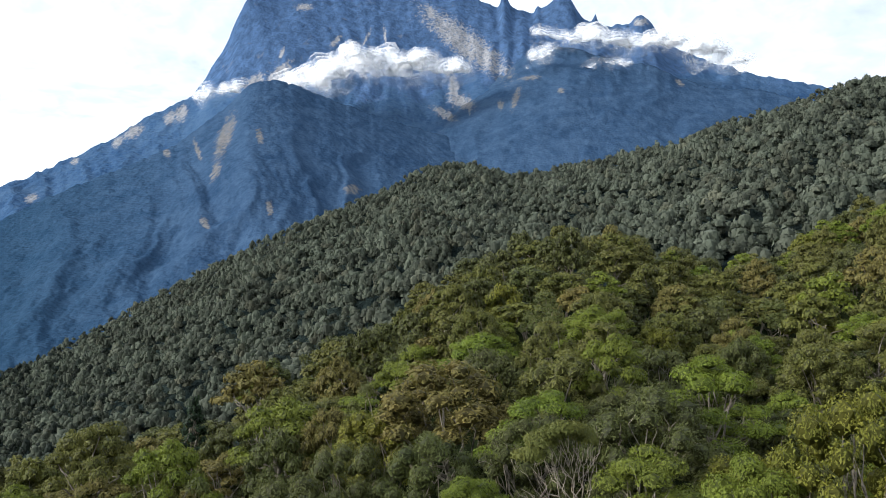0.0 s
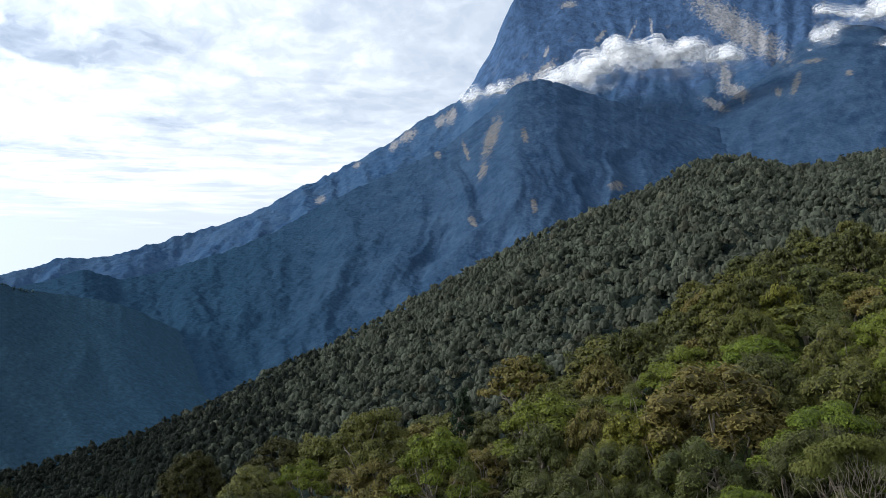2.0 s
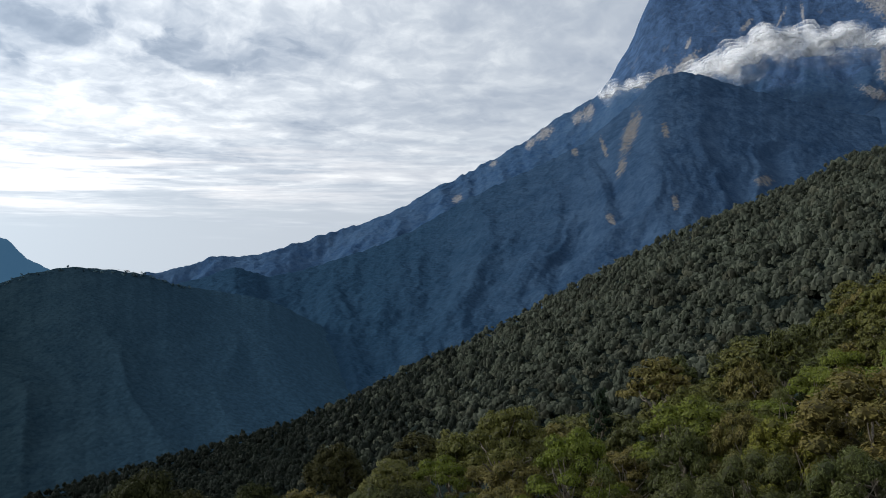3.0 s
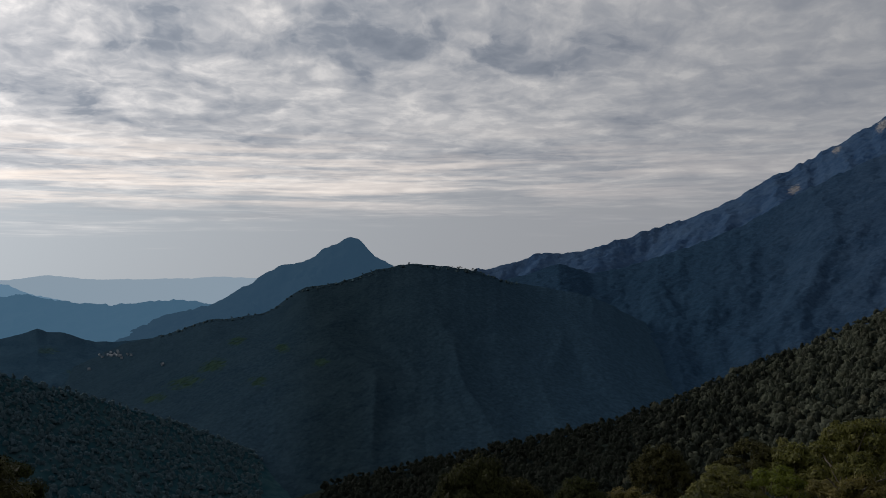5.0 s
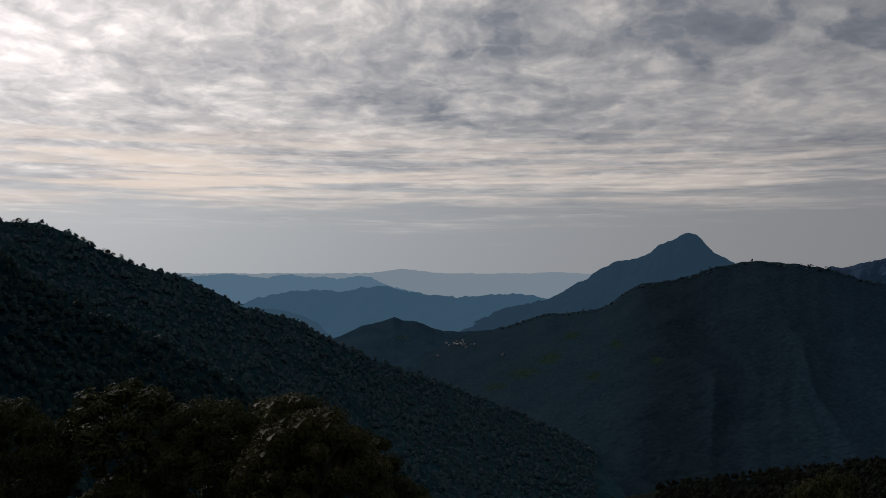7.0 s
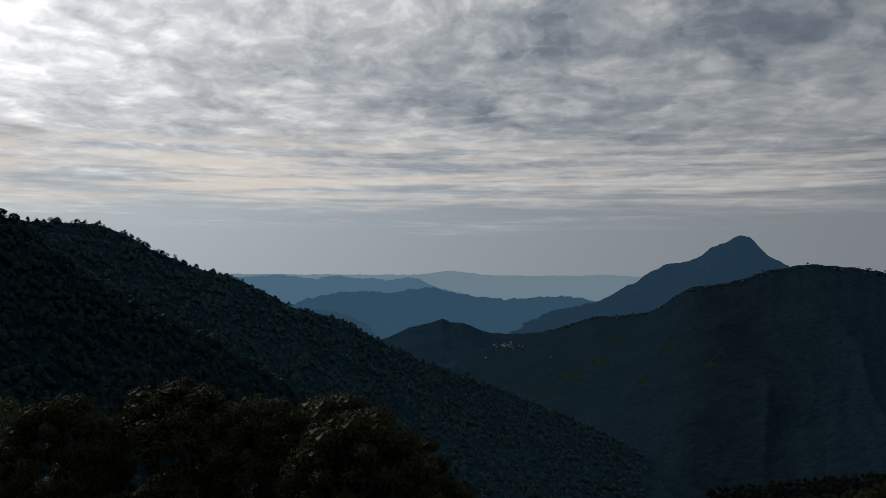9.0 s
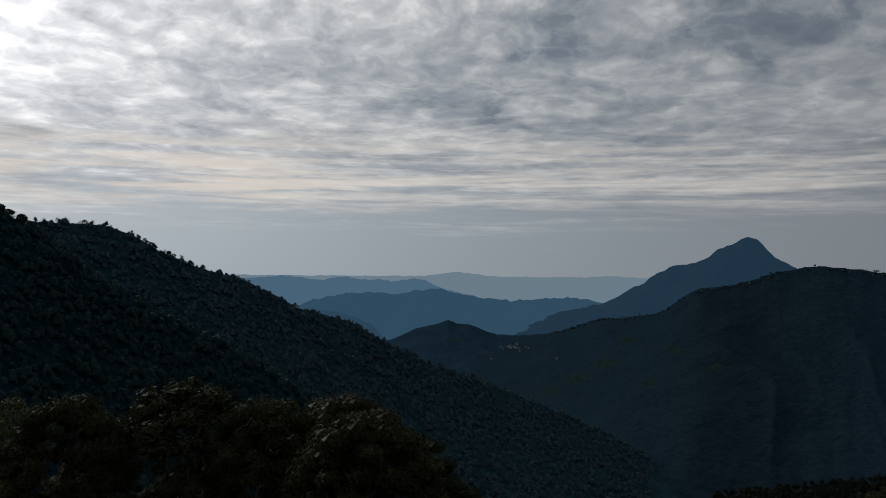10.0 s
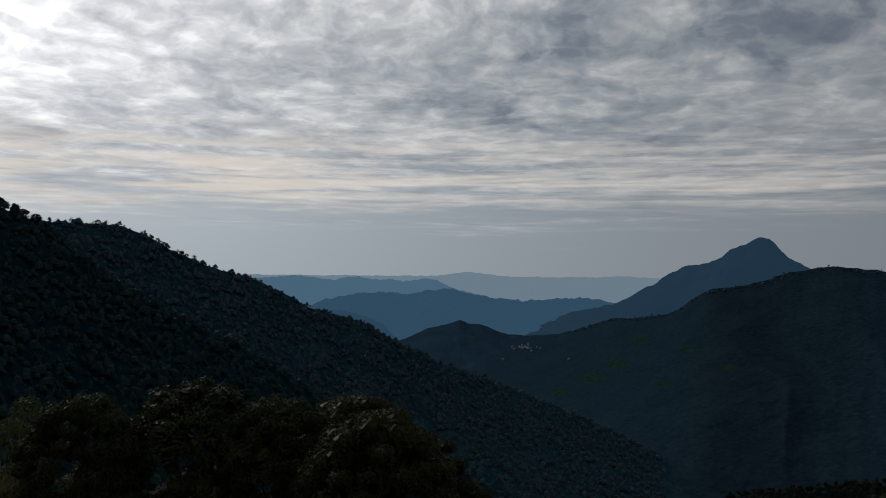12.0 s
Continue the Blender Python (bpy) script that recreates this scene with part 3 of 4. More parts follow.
flat = np.stack([-np.sin(A) * R, np.cos(A) * R, EYE - 335 + 6 * rough(R * np.cos(A) / 300, R * np.sin(A) / 300)], -1).reshape(-1, 3)
f = grid_faces(129, 10) % len(flat)
ground = tagged(new("ground", mesh("ground", flat, f, VALLEY)), "forested valley floor between the hills", "ground", kind="structure")


def scars(A, el):
    """Where slides have bared the great face."""
    scar = blob(A, el, -1.7, 14.6, 1.25, 2.0, 1.15)
    for ca, ce, ra, re, lean in ((-0.9, 11.6, 0.35, 1.0, 0.1), (-1.3, 10.9, 0.7, 0.5, 0.9), (-0.2, 10.1, 0.5, 0.45, 1.2), (-1.9, 10.6, 0.12, 0.6, 0), (-5.0, 11.0, 0.2, 0.7, -0.35), (-4.0, 10.6, 0.2, 0.3, 0), (-8.0, 11.4, 0.25, 0.15, 0), (-15.6, 11.5, 0.2, 0.25, 0.8),
                                 (-6, 12.3, 0.6, 0.12, -1.2), (10.8, 12.6, 0.45, 0.75, -0.9), (12.3, 12.1, 0.4, 0.5, -0.9), (7.0, 14.7, 0.22, 0.4, -0.8), (10.5, 13.9, 0.15, 0.35, -0.3), (9.0, 16.8, 0.5, 0.2, -0.5), (4.9, 15.0, 0.1, 0.6, -0.5), (3.7, 15.1, 0.1, 0.6, 0.1),
                                 (0.6, 16.5, 0.3, 0.5, 0.3), (-3.4, 13.9, 0.7, 0.15, 1.2), (19.8, 8.6, 0.4, 0.45, -0.7), (16.9, 9.9, 0.35, 0.5, -0.2), (17.6, 9.6, 0.3, 0.4, -0.2), (20.7, 8.0, 0.25, 0.35, -0.5), (23.2, 6.7, 0.2, 0.2, -0.5), (25.6, 4.4, 0.3, 0.25, -0.6), (-13.2, 15.4, 0.5, 0.2, 0)):
        scar = np.maximum(scar, blob(A, el, ca, ce, ra, re, lean))
    return scar


def massif_layers(A, V, P):
    el = elevation(P)
    rock = np.clip((el - 10.8) / 2.2 + 0.6 * rough(A * 0.6, el * 0.8), 0, 1)
    return {"rock": rock, "scar": scars(A, el)}


def shoulder_layers(A, V, P):
    el = elevation(P)
    return {"rock": 0 * A, "scar": scars(A, el)}


def knob_layers(A, V, P):
    el = elevation(P)
    scar = 0 * A
    for ca, ce, ra, re, lean in ((14.2, 8.5, 0.4, 1.3, -0.35), (14.8, 6.3, 0.25, 0.6, -0.3), (12.0, 8.6, 0.2, 0.5, 0.1), (15.5, 2.95, 0.22, 0.35, 0.3), (11.4, 4.0, 0.2, 0.5, 0.1), (6.0, 5.2, 0.5, 0.3, 0), (20.0, 8.0, 0.3, 0.5, -0.6), (17.8, 7.4, 0.2, 0.3, 0.2), (15.9, 7.6, 0.15, 0.6, 0.3)):
        scar = np.maximum(scar, blob(A, el, ca, ce, ra, re, lean))
    # The spur's colour darkens leftwards, standing in for its unlit side.
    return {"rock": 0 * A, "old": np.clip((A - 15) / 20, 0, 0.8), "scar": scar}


def hill_layers(A, V, P):
    el = elevation(P)
    scar = 0 * A
    for ca, ce, ra, re, lean in ((61.4, -5.0, 0.5, 0.25, -0.6), (62.9, -6.5, 0.7, 0.4, -0.9), (64.6, -7.5, 0.9, 0.35, -1.2), (66.5, -8.4, 0.6, 0.25, -1.0), (58.5, -5.5, 0.4, 0.3, 0), (60, -7.6, 0.5, 0.3, 0), (56, -6.5, 0.5, 0.25, 0)):
        scar = np.maximum(scar, blob(A, el, ca, ce, ra, re, lean))
    # Towards both ends the hill's colour pales, haze put into it.
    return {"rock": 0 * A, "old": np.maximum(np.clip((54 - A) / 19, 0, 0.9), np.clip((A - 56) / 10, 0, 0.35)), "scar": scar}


def hamlet_layers(A, V, P):
    el = elevation(P)
    scar = 0 * A
    for ca, ce, ra, re, lean in ((68.2, -6.1, 0.8, 0.2, 0), (66.5, -5.5, 0.5, 0.2, 0), (70.8, -6.6, 0.7, 0.25, 0), (72.6, -5.2, 0.5, 0.2, 0)):
        scar = np.maximum(scar, blob(A, el, ca, ce, ra, re, lean))
    return {"rock": 0 * A, "scar": scar}


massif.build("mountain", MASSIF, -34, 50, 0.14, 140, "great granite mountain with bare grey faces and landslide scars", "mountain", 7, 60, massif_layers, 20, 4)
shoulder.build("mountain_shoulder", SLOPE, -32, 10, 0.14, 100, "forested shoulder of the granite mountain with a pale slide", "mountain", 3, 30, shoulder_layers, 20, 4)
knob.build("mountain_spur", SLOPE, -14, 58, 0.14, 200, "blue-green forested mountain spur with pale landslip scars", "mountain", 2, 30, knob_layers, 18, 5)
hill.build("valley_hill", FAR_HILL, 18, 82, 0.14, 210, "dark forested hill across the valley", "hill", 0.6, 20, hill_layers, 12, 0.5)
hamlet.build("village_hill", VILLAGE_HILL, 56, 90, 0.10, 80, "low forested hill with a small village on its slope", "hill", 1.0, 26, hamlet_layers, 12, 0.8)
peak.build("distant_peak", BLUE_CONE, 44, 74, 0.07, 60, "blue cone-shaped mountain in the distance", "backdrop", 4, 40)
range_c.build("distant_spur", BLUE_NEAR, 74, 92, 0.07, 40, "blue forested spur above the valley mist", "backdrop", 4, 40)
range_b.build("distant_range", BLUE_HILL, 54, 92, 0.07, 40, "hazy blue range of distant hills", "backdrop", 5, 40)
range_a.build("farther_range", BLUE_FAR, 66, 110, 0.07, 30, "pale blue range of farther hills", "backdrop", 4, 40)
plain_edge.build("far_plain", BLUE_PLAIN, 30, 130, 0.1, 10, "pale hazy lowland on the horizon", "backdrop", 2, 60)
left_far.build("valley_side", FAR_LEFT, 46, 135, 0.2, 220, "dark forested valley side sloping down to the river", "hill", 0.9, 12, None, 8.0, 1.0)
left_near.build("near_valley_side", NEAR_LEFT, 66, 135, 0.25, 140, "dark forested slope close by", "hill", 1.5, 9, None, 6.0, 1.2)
mid.build("forest_ridge", MID_GROUND, -60, 70, 0.3, 70, "ground of the rainforest ridge", "hill", 2, 9)
knoll.build("forest_knoll", FLOOR, -70, 289.2, 0.8, 30, "shaded forest floor of the near knoll", "ground", 0.6, 4)
round_edge.build("hills_behind", FAR_LEFT, 115, 330, 0.5, 30, "forested hills behind the valley", "hill", 5, 40)


# ---- forest cover as crowds of crowns ----
def dome(seed, many=80, most=6):
    """A leafy crown of unit radius: rounded boughs with leaf tufts standing out of them."""
    rng = np.random.RandomState(seed)
    boughs = [(0.0, 0.0, 0.30, 0.60, 0.60, 0.5)]
    for i in range(rng.randint(most - 2, most)):
        a, k = i * 1.4 + rng.uniform(-0.4, 0.4), rng.uniform(0.36, 0.54)
        boughs.append((0.56 * math.cos(a), 0.56 * math.sin(a), rng.uniform(-0.2, 0.25), k, k, k * 0.85))
    nu, pieces = 6, []
    turn = np.arange(nu) / nu * 2 * math.pi
    ring_faces = [(0, 1 + i, 1 + (i + 1) % nu) for i in range(nu)]
    for i in range(nu):
        ring_faces += [(1 + i, 1 + i + nu, 1 + (i + 1) % nu), (1 + (i + 1) % nu, 1 + i + nu, 1 + nu + (i + 1) % nu)]
    for x, y, z, k, _, h in boughs:
        cap = [(0, 0, h)] + [(k * q * math.cos(a + q), k * q * math.sin(a + q), h * w) for q, w in ((0.68, 0.66), (0.98, -0.35)) for a in turn]
        pieces.append((np.array(cap) * rng.uniform(0.74, 1.0, (len(cap), 1)) + (x, y, z), np.array(ring_faces)))
    which = rng.randint(0, len(boughs), many)
    c, rad = np.array(boughs)[which, :3], np.array(boughs)[which, 3:]
    d = rng.normal(size=(many, 3))
    d[:, 2] = np.abs(d[:, 2]) * 1.1 - 0.25
    d /= np.linalg.norm(d, axis=1)[:, None]
    p = c + d * rad * rng.uniform(0.92, 1.08, (many, 1))
    e = rng.normal(size=(many, 3))
    e -= d * (e * d).sum(1)[:, None] * 0.9
    e /= np.linalg.norm(e, axis=1)[:, None]
    g = np.cross(d + 0.3 * rng.normal(size=(many, 3)), e)
    s = rng.uniform(0.09, 0.19, (many, 1))
    leaf = np.stack([p - e * s - g * s * 0.5, p + g * s * 0.9, p + e * s - g * s * 0.3], 1).reshape(-1, 3)
    pieces.append((leaf, np.arange(many * 3).reshape(-1, 3)))
    count, verts, faces = 0, [], []
    for v, f in pieces:
        verts.append(v)
        faces.append(f + count)
        count += len(v)
    return np.concatenate(verts), np.concatenate(faces)


DOMES = [dome(s) for s in range(10)]
SMALL_DOMES = [dome(s, 14, 4) for s in range(8)]


def crowd(name, places, sizes, mat, label, seed=0, sorts=DOMES, vary=1.0):
    """One object of many crowns."""
    rng = np.random.RandomState(seed)
    verts, faces, tones, count = [], [], [], 0
    for p, s in zip(places, sizes):
        v, f = sorts[rng.randint(len(sorts))]
        a = rng.rand() * 6.28
        c, d = math.cos(a) * s, math.sin(a) * s
        v = v @ np.array([(c, d, 0), (-d, c, 0), (0, 0, s * (1.05 + 0.9 * rng.rand() ** 2))])
        verts.append(v + p)
        tones.append(np.tile([(rng.rand() ** 1.5, 0.5 + vary * (rng.rand() - 0.5))], (len(v), 1)))
        faces.append(f + count)
        count += len(v)
    ob = new(name, mesh(name, np.concatenate(verts), np.concatenate(faces), mat, False, {"tone": np.concatenate(tones)[:, 0], "kind": np.concatenate(tones)[:, 1]}))
    return tagged(ob, label, "forest", kind="stuff")


def spread(ridge, a0, a1, v0, v1, gap, seed, cover, big=4.0):
    """Places of crowns on a ridge about gap metres apart, and their sizes."""
    rng = np.random.RandomState(seed)
    places, sizes = [], []
    reach_v = np.linspace(v0, v1, 400)
    for_az = (a0 + a1) / 2
    line = ridge.at(np.full(400, for_az), reach_v)
    length = np.linalg.norm(np.diff(line, axis=0), axis=1).sum()
    rows = max(1, int(length / gap))
    for v in np.linspace(v0, v1, rows):
        p0 = ridge.at(for_az, v)
        r = math.hypot(p0[0], p0[1])
        step = math.degrees(gap / r)
        az = np.arange(a0, a1, step)
        az = az + rng.uniform(-0.5, 0.5, len(az)) * step
        p = ridge.at(az, v + rng.uniform(-0.5, 0.5, len(az)) * (v1 - v0) / rows)
        s = big * (0.45 + 0.95 * rng.rand(len(az)) ** 1.8)
        p[:, 2] += cover - 0.8 * s + rng.uniform(-0.55, 0.6, len(az)) * big
        places.append(p)
        sizes.append(s)
    return np.concatenate(places), np.concatenate(sizes)


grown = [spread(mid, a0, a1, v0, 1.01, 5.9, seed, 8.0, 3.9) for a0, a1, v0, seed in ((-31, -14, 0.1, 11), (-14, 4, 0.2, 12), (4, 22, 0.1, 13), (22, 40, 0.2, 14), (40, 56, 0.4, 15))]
p, s = np.concatenate([g[0] for g in grown]), np.concatenate([g[1] for g in grown])
open_to = elevation(p) > curve(np.degrees(np.arctan2(-p[:, 0], p[:, 1])), knoll.knots, 1) - 3.0
p, s = p[open_to], s[open_to]
# Crowns change over by chance to the shade-dark leaf colour.
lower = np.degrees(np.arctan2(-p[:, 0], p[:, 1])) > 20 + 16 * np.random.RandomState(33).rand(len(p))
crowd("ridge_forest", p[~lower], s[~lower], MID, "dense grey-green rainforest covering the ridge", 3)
crowd("lower_ridge_forest", p[lower], s[lower], MID_SHADED, "darker blue-green forest on the low end of the ridge", 7)
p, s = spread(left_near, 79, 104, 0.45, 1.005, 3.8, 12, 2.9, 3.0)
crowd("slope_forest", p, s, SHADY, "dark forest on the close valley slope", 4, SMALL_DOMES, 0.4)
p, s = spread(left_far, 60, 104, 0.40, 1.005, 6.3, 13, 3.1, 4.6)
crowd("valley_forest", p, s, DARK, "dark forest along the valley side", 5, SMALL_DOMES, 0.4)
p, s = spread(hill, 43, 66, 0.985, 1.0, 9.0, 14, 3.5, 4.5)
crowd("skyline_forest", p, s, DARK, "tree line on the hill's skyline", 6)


# ---- clouds that lie against the mountain ----
def cloud_bank(name, puffs, label, seed):
    """One billowing mesh round the puffs: azimuth, elevation, distance, radius across and up, thickness."""
    rng = np.random.RandomState(seed)
    bm = bmesh.new()
    for az, el, far, across, high, dense in puffs:
        c = aim(az, el) * far + Vector((0, 0, EYE))
        bmesh.ops.create_icosphere(bm, subdivisions=2, radius=1.0, matrix=Matrix.LocRotScale(c, None, (across, across, high)))
    rough_data = bpy.data.meshes.new(name)
    bm.to_mesh(rough_data)
    bm.free()
    shell = new("rough_cloud", rough_data)
    shell.modifiers.new("one_skin", "REMESH").voxel_size = 8.0
    bpy.context.view_layer.update()
    whole = shell.evaluated_get(bpy.context.evaluated_depsgraph_get()).to_mesh()
    p = np.empty(len(whole.vertices) * 3)
    whole.vertices.foreach_get("co", p)
    p = p.reshape(-1, 3)
    normal = np.empty(len(p) * 3)
    whole.vertices.foreach_get("normal", normal)
    normal = normal.reshape(-1, 3)
    whole.calc_loop_triangles()
    tris = np.empty(len(whole.loop_triangles) * 3, np.int32)
    whole.loop_triangles.foreach_get("vertices", tris)
    puff = rough(p[:, 0] / 70, p[:, 1] / 70, p[:, 2] / 70 + seed, 5, 0.55)
    faces = tris.reshape(-1, 3)
    up = np.clip(0.62 + 0.62 * normal[:, 2], 0.0, 1.1)
    base = new(name)
    bpy.data.objects.remove(shell)
    for k in range(4):
        skin = p + normal * (11 * k - 16 + (6 + 6 * k) * puff)[:, None]
        layer = np.clip(puffs[0][5] * up * (0.8, 0.42, 0.3, 0.2)[k] * (1 + 0.25 * puff), 0, 1.3)
        sheet = new("veil" if k else "core", mesh("veil" if k else "core", skin, faces, CLOUD, True, {"thick": layer}))
        sheet.parent = base
    return tagged(base, label, "cloud", "clouds round the mountain")


def bank(line, far, per, size, dense, seed):
    """Puffs strewn along a line of (azimuth, elevation, thickness in degrees)."""
    rng = np.random.RandomState(seed)
    puffs = []
    for (a0, e0, h0), (a1, e1, h1) in zip(line, line[1:]):
        for _ in range(per):
            q = rng.rand()
            h = h0 + (h1 - h0) * q
            s = size * (0.7 + 0.75 * rng.rand()) * (0.5 + 0.5 * h)
            puffs.append((a0 + (a1 - a0) * q, e0 + (e1 - e0) * q + h * (rng.rand() - 0.5), far + rng.uniform(-60, 60), s * 1.35, s * 0.75, dense))
    return puffs


cloud_bank("cloud", bank([(10.6, 12.0, 0.2), (9.0, 12.2, 0.7), (7.2, 12.8, 1.2), (5.4, 13.2, 1.3), (4.0, 13.1, 1.0), (2.4, 13.0, 0.7), (1.2, 13.3, 0.9), (-0.4, 13.0, 0.7), (-1.8, 12.9, 0.3)], 3560, 6, 46, 0.95, 1), "long white cumulus bank lying across the rock face", 1)
cloud_bank("cloud", bank([(16.0, 10.9, 0.2), (14.8, 11.3, 0.5), (13.2, 11.6, 0.4)], 3650, 6, 34, 0.85, 2), "small white cloud beside the spur", 2)
cloud_bank("cloud", bank([(-6.8, 15.1, 0.1), (-9.0, 14.5, 0.4), (-12.0, 14.3, 0.6), (-15.0, 13.8, 1.0), (-17.5, 13.0, 0.8), (-20.0, 12.3, 0.3)], 4050, 7, 46, 0.85, 3), "white cloud spilling over the summit ridge", 3)
cloud_bank("cloud", bank([(-5.8, 13.2, 0.4), (-7.4, 13.9, 0.3)], 3780, 6, 28, 0.5, 4), "thin wisp of cloud on the mountain's shoulder", 4)
cloud_bank("cloud", bank([(-9.5, 12.9, 0.2), (-11.0, 13.1, 0.3), (-12.5, 13.0, 0.2)], 3760, 5, 26, 0.5, 5), "thin wisp of cloud on the mountain's shoulder", 5)


# ---- single trees ----
def tube(points, radii, sides=6):
    """A tapered branch along points: corners and triangles."""
    points = np.asarray(points, float)
    way = np.gradient(points, axis=0)
    way /= np.linalg.norm(way, axis=1)[:, None] + 1e-9
    side = np.cross(way, (0.31, 0.92, 0.22))
    side /= np.linalg.norm(side, axis=1)[:, None] + 1e-9
    other = np.cross(way, side)
    a = np.arange(sides) / sides * 2 * math.pi
    v = points[:, None] + np.asarray(radii)[:, None, None] * (np.cos(a)[None, :, None] * side[:, None] + np.sin(a)[None, :, None] * other[:, None])
    f = []
    for i in range(len(points) - 1):
        for j in range(sides):
            p, q = i * sides + j, i * sides + (j + 1) % sides
            f += [(p, q, p + sides), (q, q + sides, p + sides)]
    return v.reshape(-1, 3), np.array(f)


def joined(pieces):
    verts, faces, count = [], [], 0
    for v, f in pieces:
        verts.append(v)
        faces.append(f + count)
        count += len(v)
    return np.concatenate(verts), np.concatenate(faces)


def limb(rng, a, b, r0, r1, bow=0.12, steps=6):
    """A crooked branch from a to b."""
    a, b = np.asarray(a, float), np.asarray(b, float)
    q = np.linspace(0, 1, steps)[:, None]
    p = a + (b - a) * q
    size = np.linalg.norm(b - a)
    p = p + np.sin(q * math.pi) * rng.normal(size=3) * bow * size * 0.6
    p[1:-1] += rng.normal(size=(steps - 2, 3)) * 0.035 * size
    return tube(p, np.linspace(r0, r1, steps), 5)


def foliage(rng, clumps, count, size, slim=0.55, droop=0.0):
    """Leaves round the clumps: centre, three radii."""
    weight = np.array([c[3] * c[4] for c in clumps])
    which = rng.choice(len(clumps), count, p=weight / weight.sum())
    c = np.array([c[:3] for c in clumps])[which]
    rad = np.array([c[3:6] for c in clumps])[which]
    d = rng.normal(size=(count, 3))
    d[:, 2] = np.abs(d[:, 2]) * 1.1 - 0.35
    d /= np.linalg.norm(d, axis=1)[:, None]
    p = c + d * rad * (0.78 + 0.3 * rng.rand(count, 1) ** 0.8)
    normal = d * 0.8 + np.array((0, 0, 0.5)) + rng.normal(size=(count, 3)) * 0.42
    normal /= np.linalg.norm(normal, axis=1)[:, None]
    e = rng.normal(size=(count, 3))
    e[:, 2] -= droop
    e -= normal * (e * normal).sum(1)[:, None]
    e /= np.linalg.norm(e, axis=1)[:, None]
    g = np.cross(normal, e)
    s = size * (0.65 + 0.7 * rng.rand(count, 1))
    v = np.stack([p - e * s * 0.5 - g * s * slim * 0.4, p + g * s * slim * 0.6, p + e * s * 0.6], 1).reshape(-1, 3)
    return v, np.arange(count * 3).reshape(-1, 3)


def ball():
    bm = bmesh.new()
    bmesh.ops.create_icosphere(bm, subdivisions=1, radius=1.0)
    v, f = np.array([p.co[:] for p in bm.verts]), np.array([[p.index for p in q.verts] for q in bm.faces])
    bm.free()
    return v, f


BALL = ball()


def tree(name, style, mat, seed, fine, label, wood=None):
    """A tree 12 m high on its base, with trunk, branches and crown. fine: many small leaves."""
    rng = np.random.RandomState(seed)
    base = new(name)
    clumps, woods = [], []
    wood = wood or BARK
    if style == "umbrella":
        fork, wide, n_clump = 7.0, 4.5, 24
        for i in range(n_clump):
            q = math.sqrt((i + 0.5) / n_clump)
            a = i * 2.4 + rng.rand() * 0.5
            r = wide * q * rng.uniform(0.85, 1.1)
            clumps.append((r * math.cos(a), r * math.sin(a), 11.1 - 3.9 * q * q + rng.uniform(-0.5, 0.5), rng.uniform(0.85, 1.35), rng.uniform(0.85, 1.35), rng.uniform(0.42, 0.7)))
    elif style == "round":
        fork, wide, n_clump = 5.0, 3.8, 40
        for i in range(n_clump):
            q = (i + 0.5) / n_clump
            a = i * 2.4 + rng.rand() * 0.6
            p = math.acos(1 - 1.45 * q)
            r = wide * math.sin(p) * rng.uniform(0.85, 1.12)
            k = rng.uniform(0.75, 1.2)
            clumps.append((r * math.cos(a), r * math.sin(a), 7.4 + 3.5 * math.cos(p) + rng.uniform(-0.4, 0.4), k, k, k * 0.8))
    elif style == "dome":
        fork, wide, n_clump = 5.0, 3.9, 70
        for i in range(n_clump):
            q = (i + 0.5) / n_clump
            a = i * 2.4 + rng.rand() * 0.6
            p = math.acos(1 - 1.25 * q)
            r = wide * math.sin(p) * rng.uniform(0.88, 1.08)
            k = rng.uniform(0.6, 1.05)
            clumps.append((r * math.cos(a), r * math.sin(a), 8.2 + 3.2 * math.cos(p) + rng.uniform(-0.35, 0.35), k, k, k * 0.75))
    elif style == "ragged":
        fork, wide, n_clump = 5.5, 3.4, 14
        for i in range(n_clump):
            a, q = rng.rand() * 6.28, rng.rand()
            r = wide * math.sqrt(rng.rand()) * (1.1 - 0.4 * q)
            k = rng.uniform(0.8, 1.5)
            clumps.append((r * math.cos(a), r * math.sin(a), 6.0 + 5.3 * q, k, k, k * 0.7))
    elif style == "conifer":
        fork, wide, n_clump = 10.5, 2.0, 34
        for i in range(n_clump):
            q = i / n_clump
            a = i * 2.4
            r = 2.3 * (1 - q) ** 0.7 * rng.uniform(0.7, 1.05)
            clumps.append((r * math.cos(a), r * math.sin(a), 3.5 + 8.3 * q, 0.9 * (1.15 - q * 0.6), 0.9 * (1.15 - q * 0.6), 0.55))
    elif style == "bare":
        fork, wide, n_clump = 7.6, 3.2, 12
        for i in range(n_clump):
            q = i / (n_clump - 1)
            clumps.append((0.6 - 4.2 * q, rng.uniform(-1.2, 1.2), 11.6 - 1.9 * abs(q - 0.35) + rng.uniform(-0.25, 0.15), rng.uniform(0.7, 1.1), rng.uniform(0.7, 1.1), 0.35))
    lean = rng.normal(size=2) * 0.4
    top = np.array((lean[0], lean[1], fork))
    girth = 0.6 if style == "bare" else 1.0
    trunk = limb(rng, (0, 0, -0.6), top, 0.26 * girth, 0.17 * girth, 0.05)
    ends = rng.permutation(len(clumps))[: 0 if style == "bare" else (5, 10, 14)[fine]]
    stout = 0.06 if style == "ragged" else 0.11
    for k in ends:
        c = clumps[k]
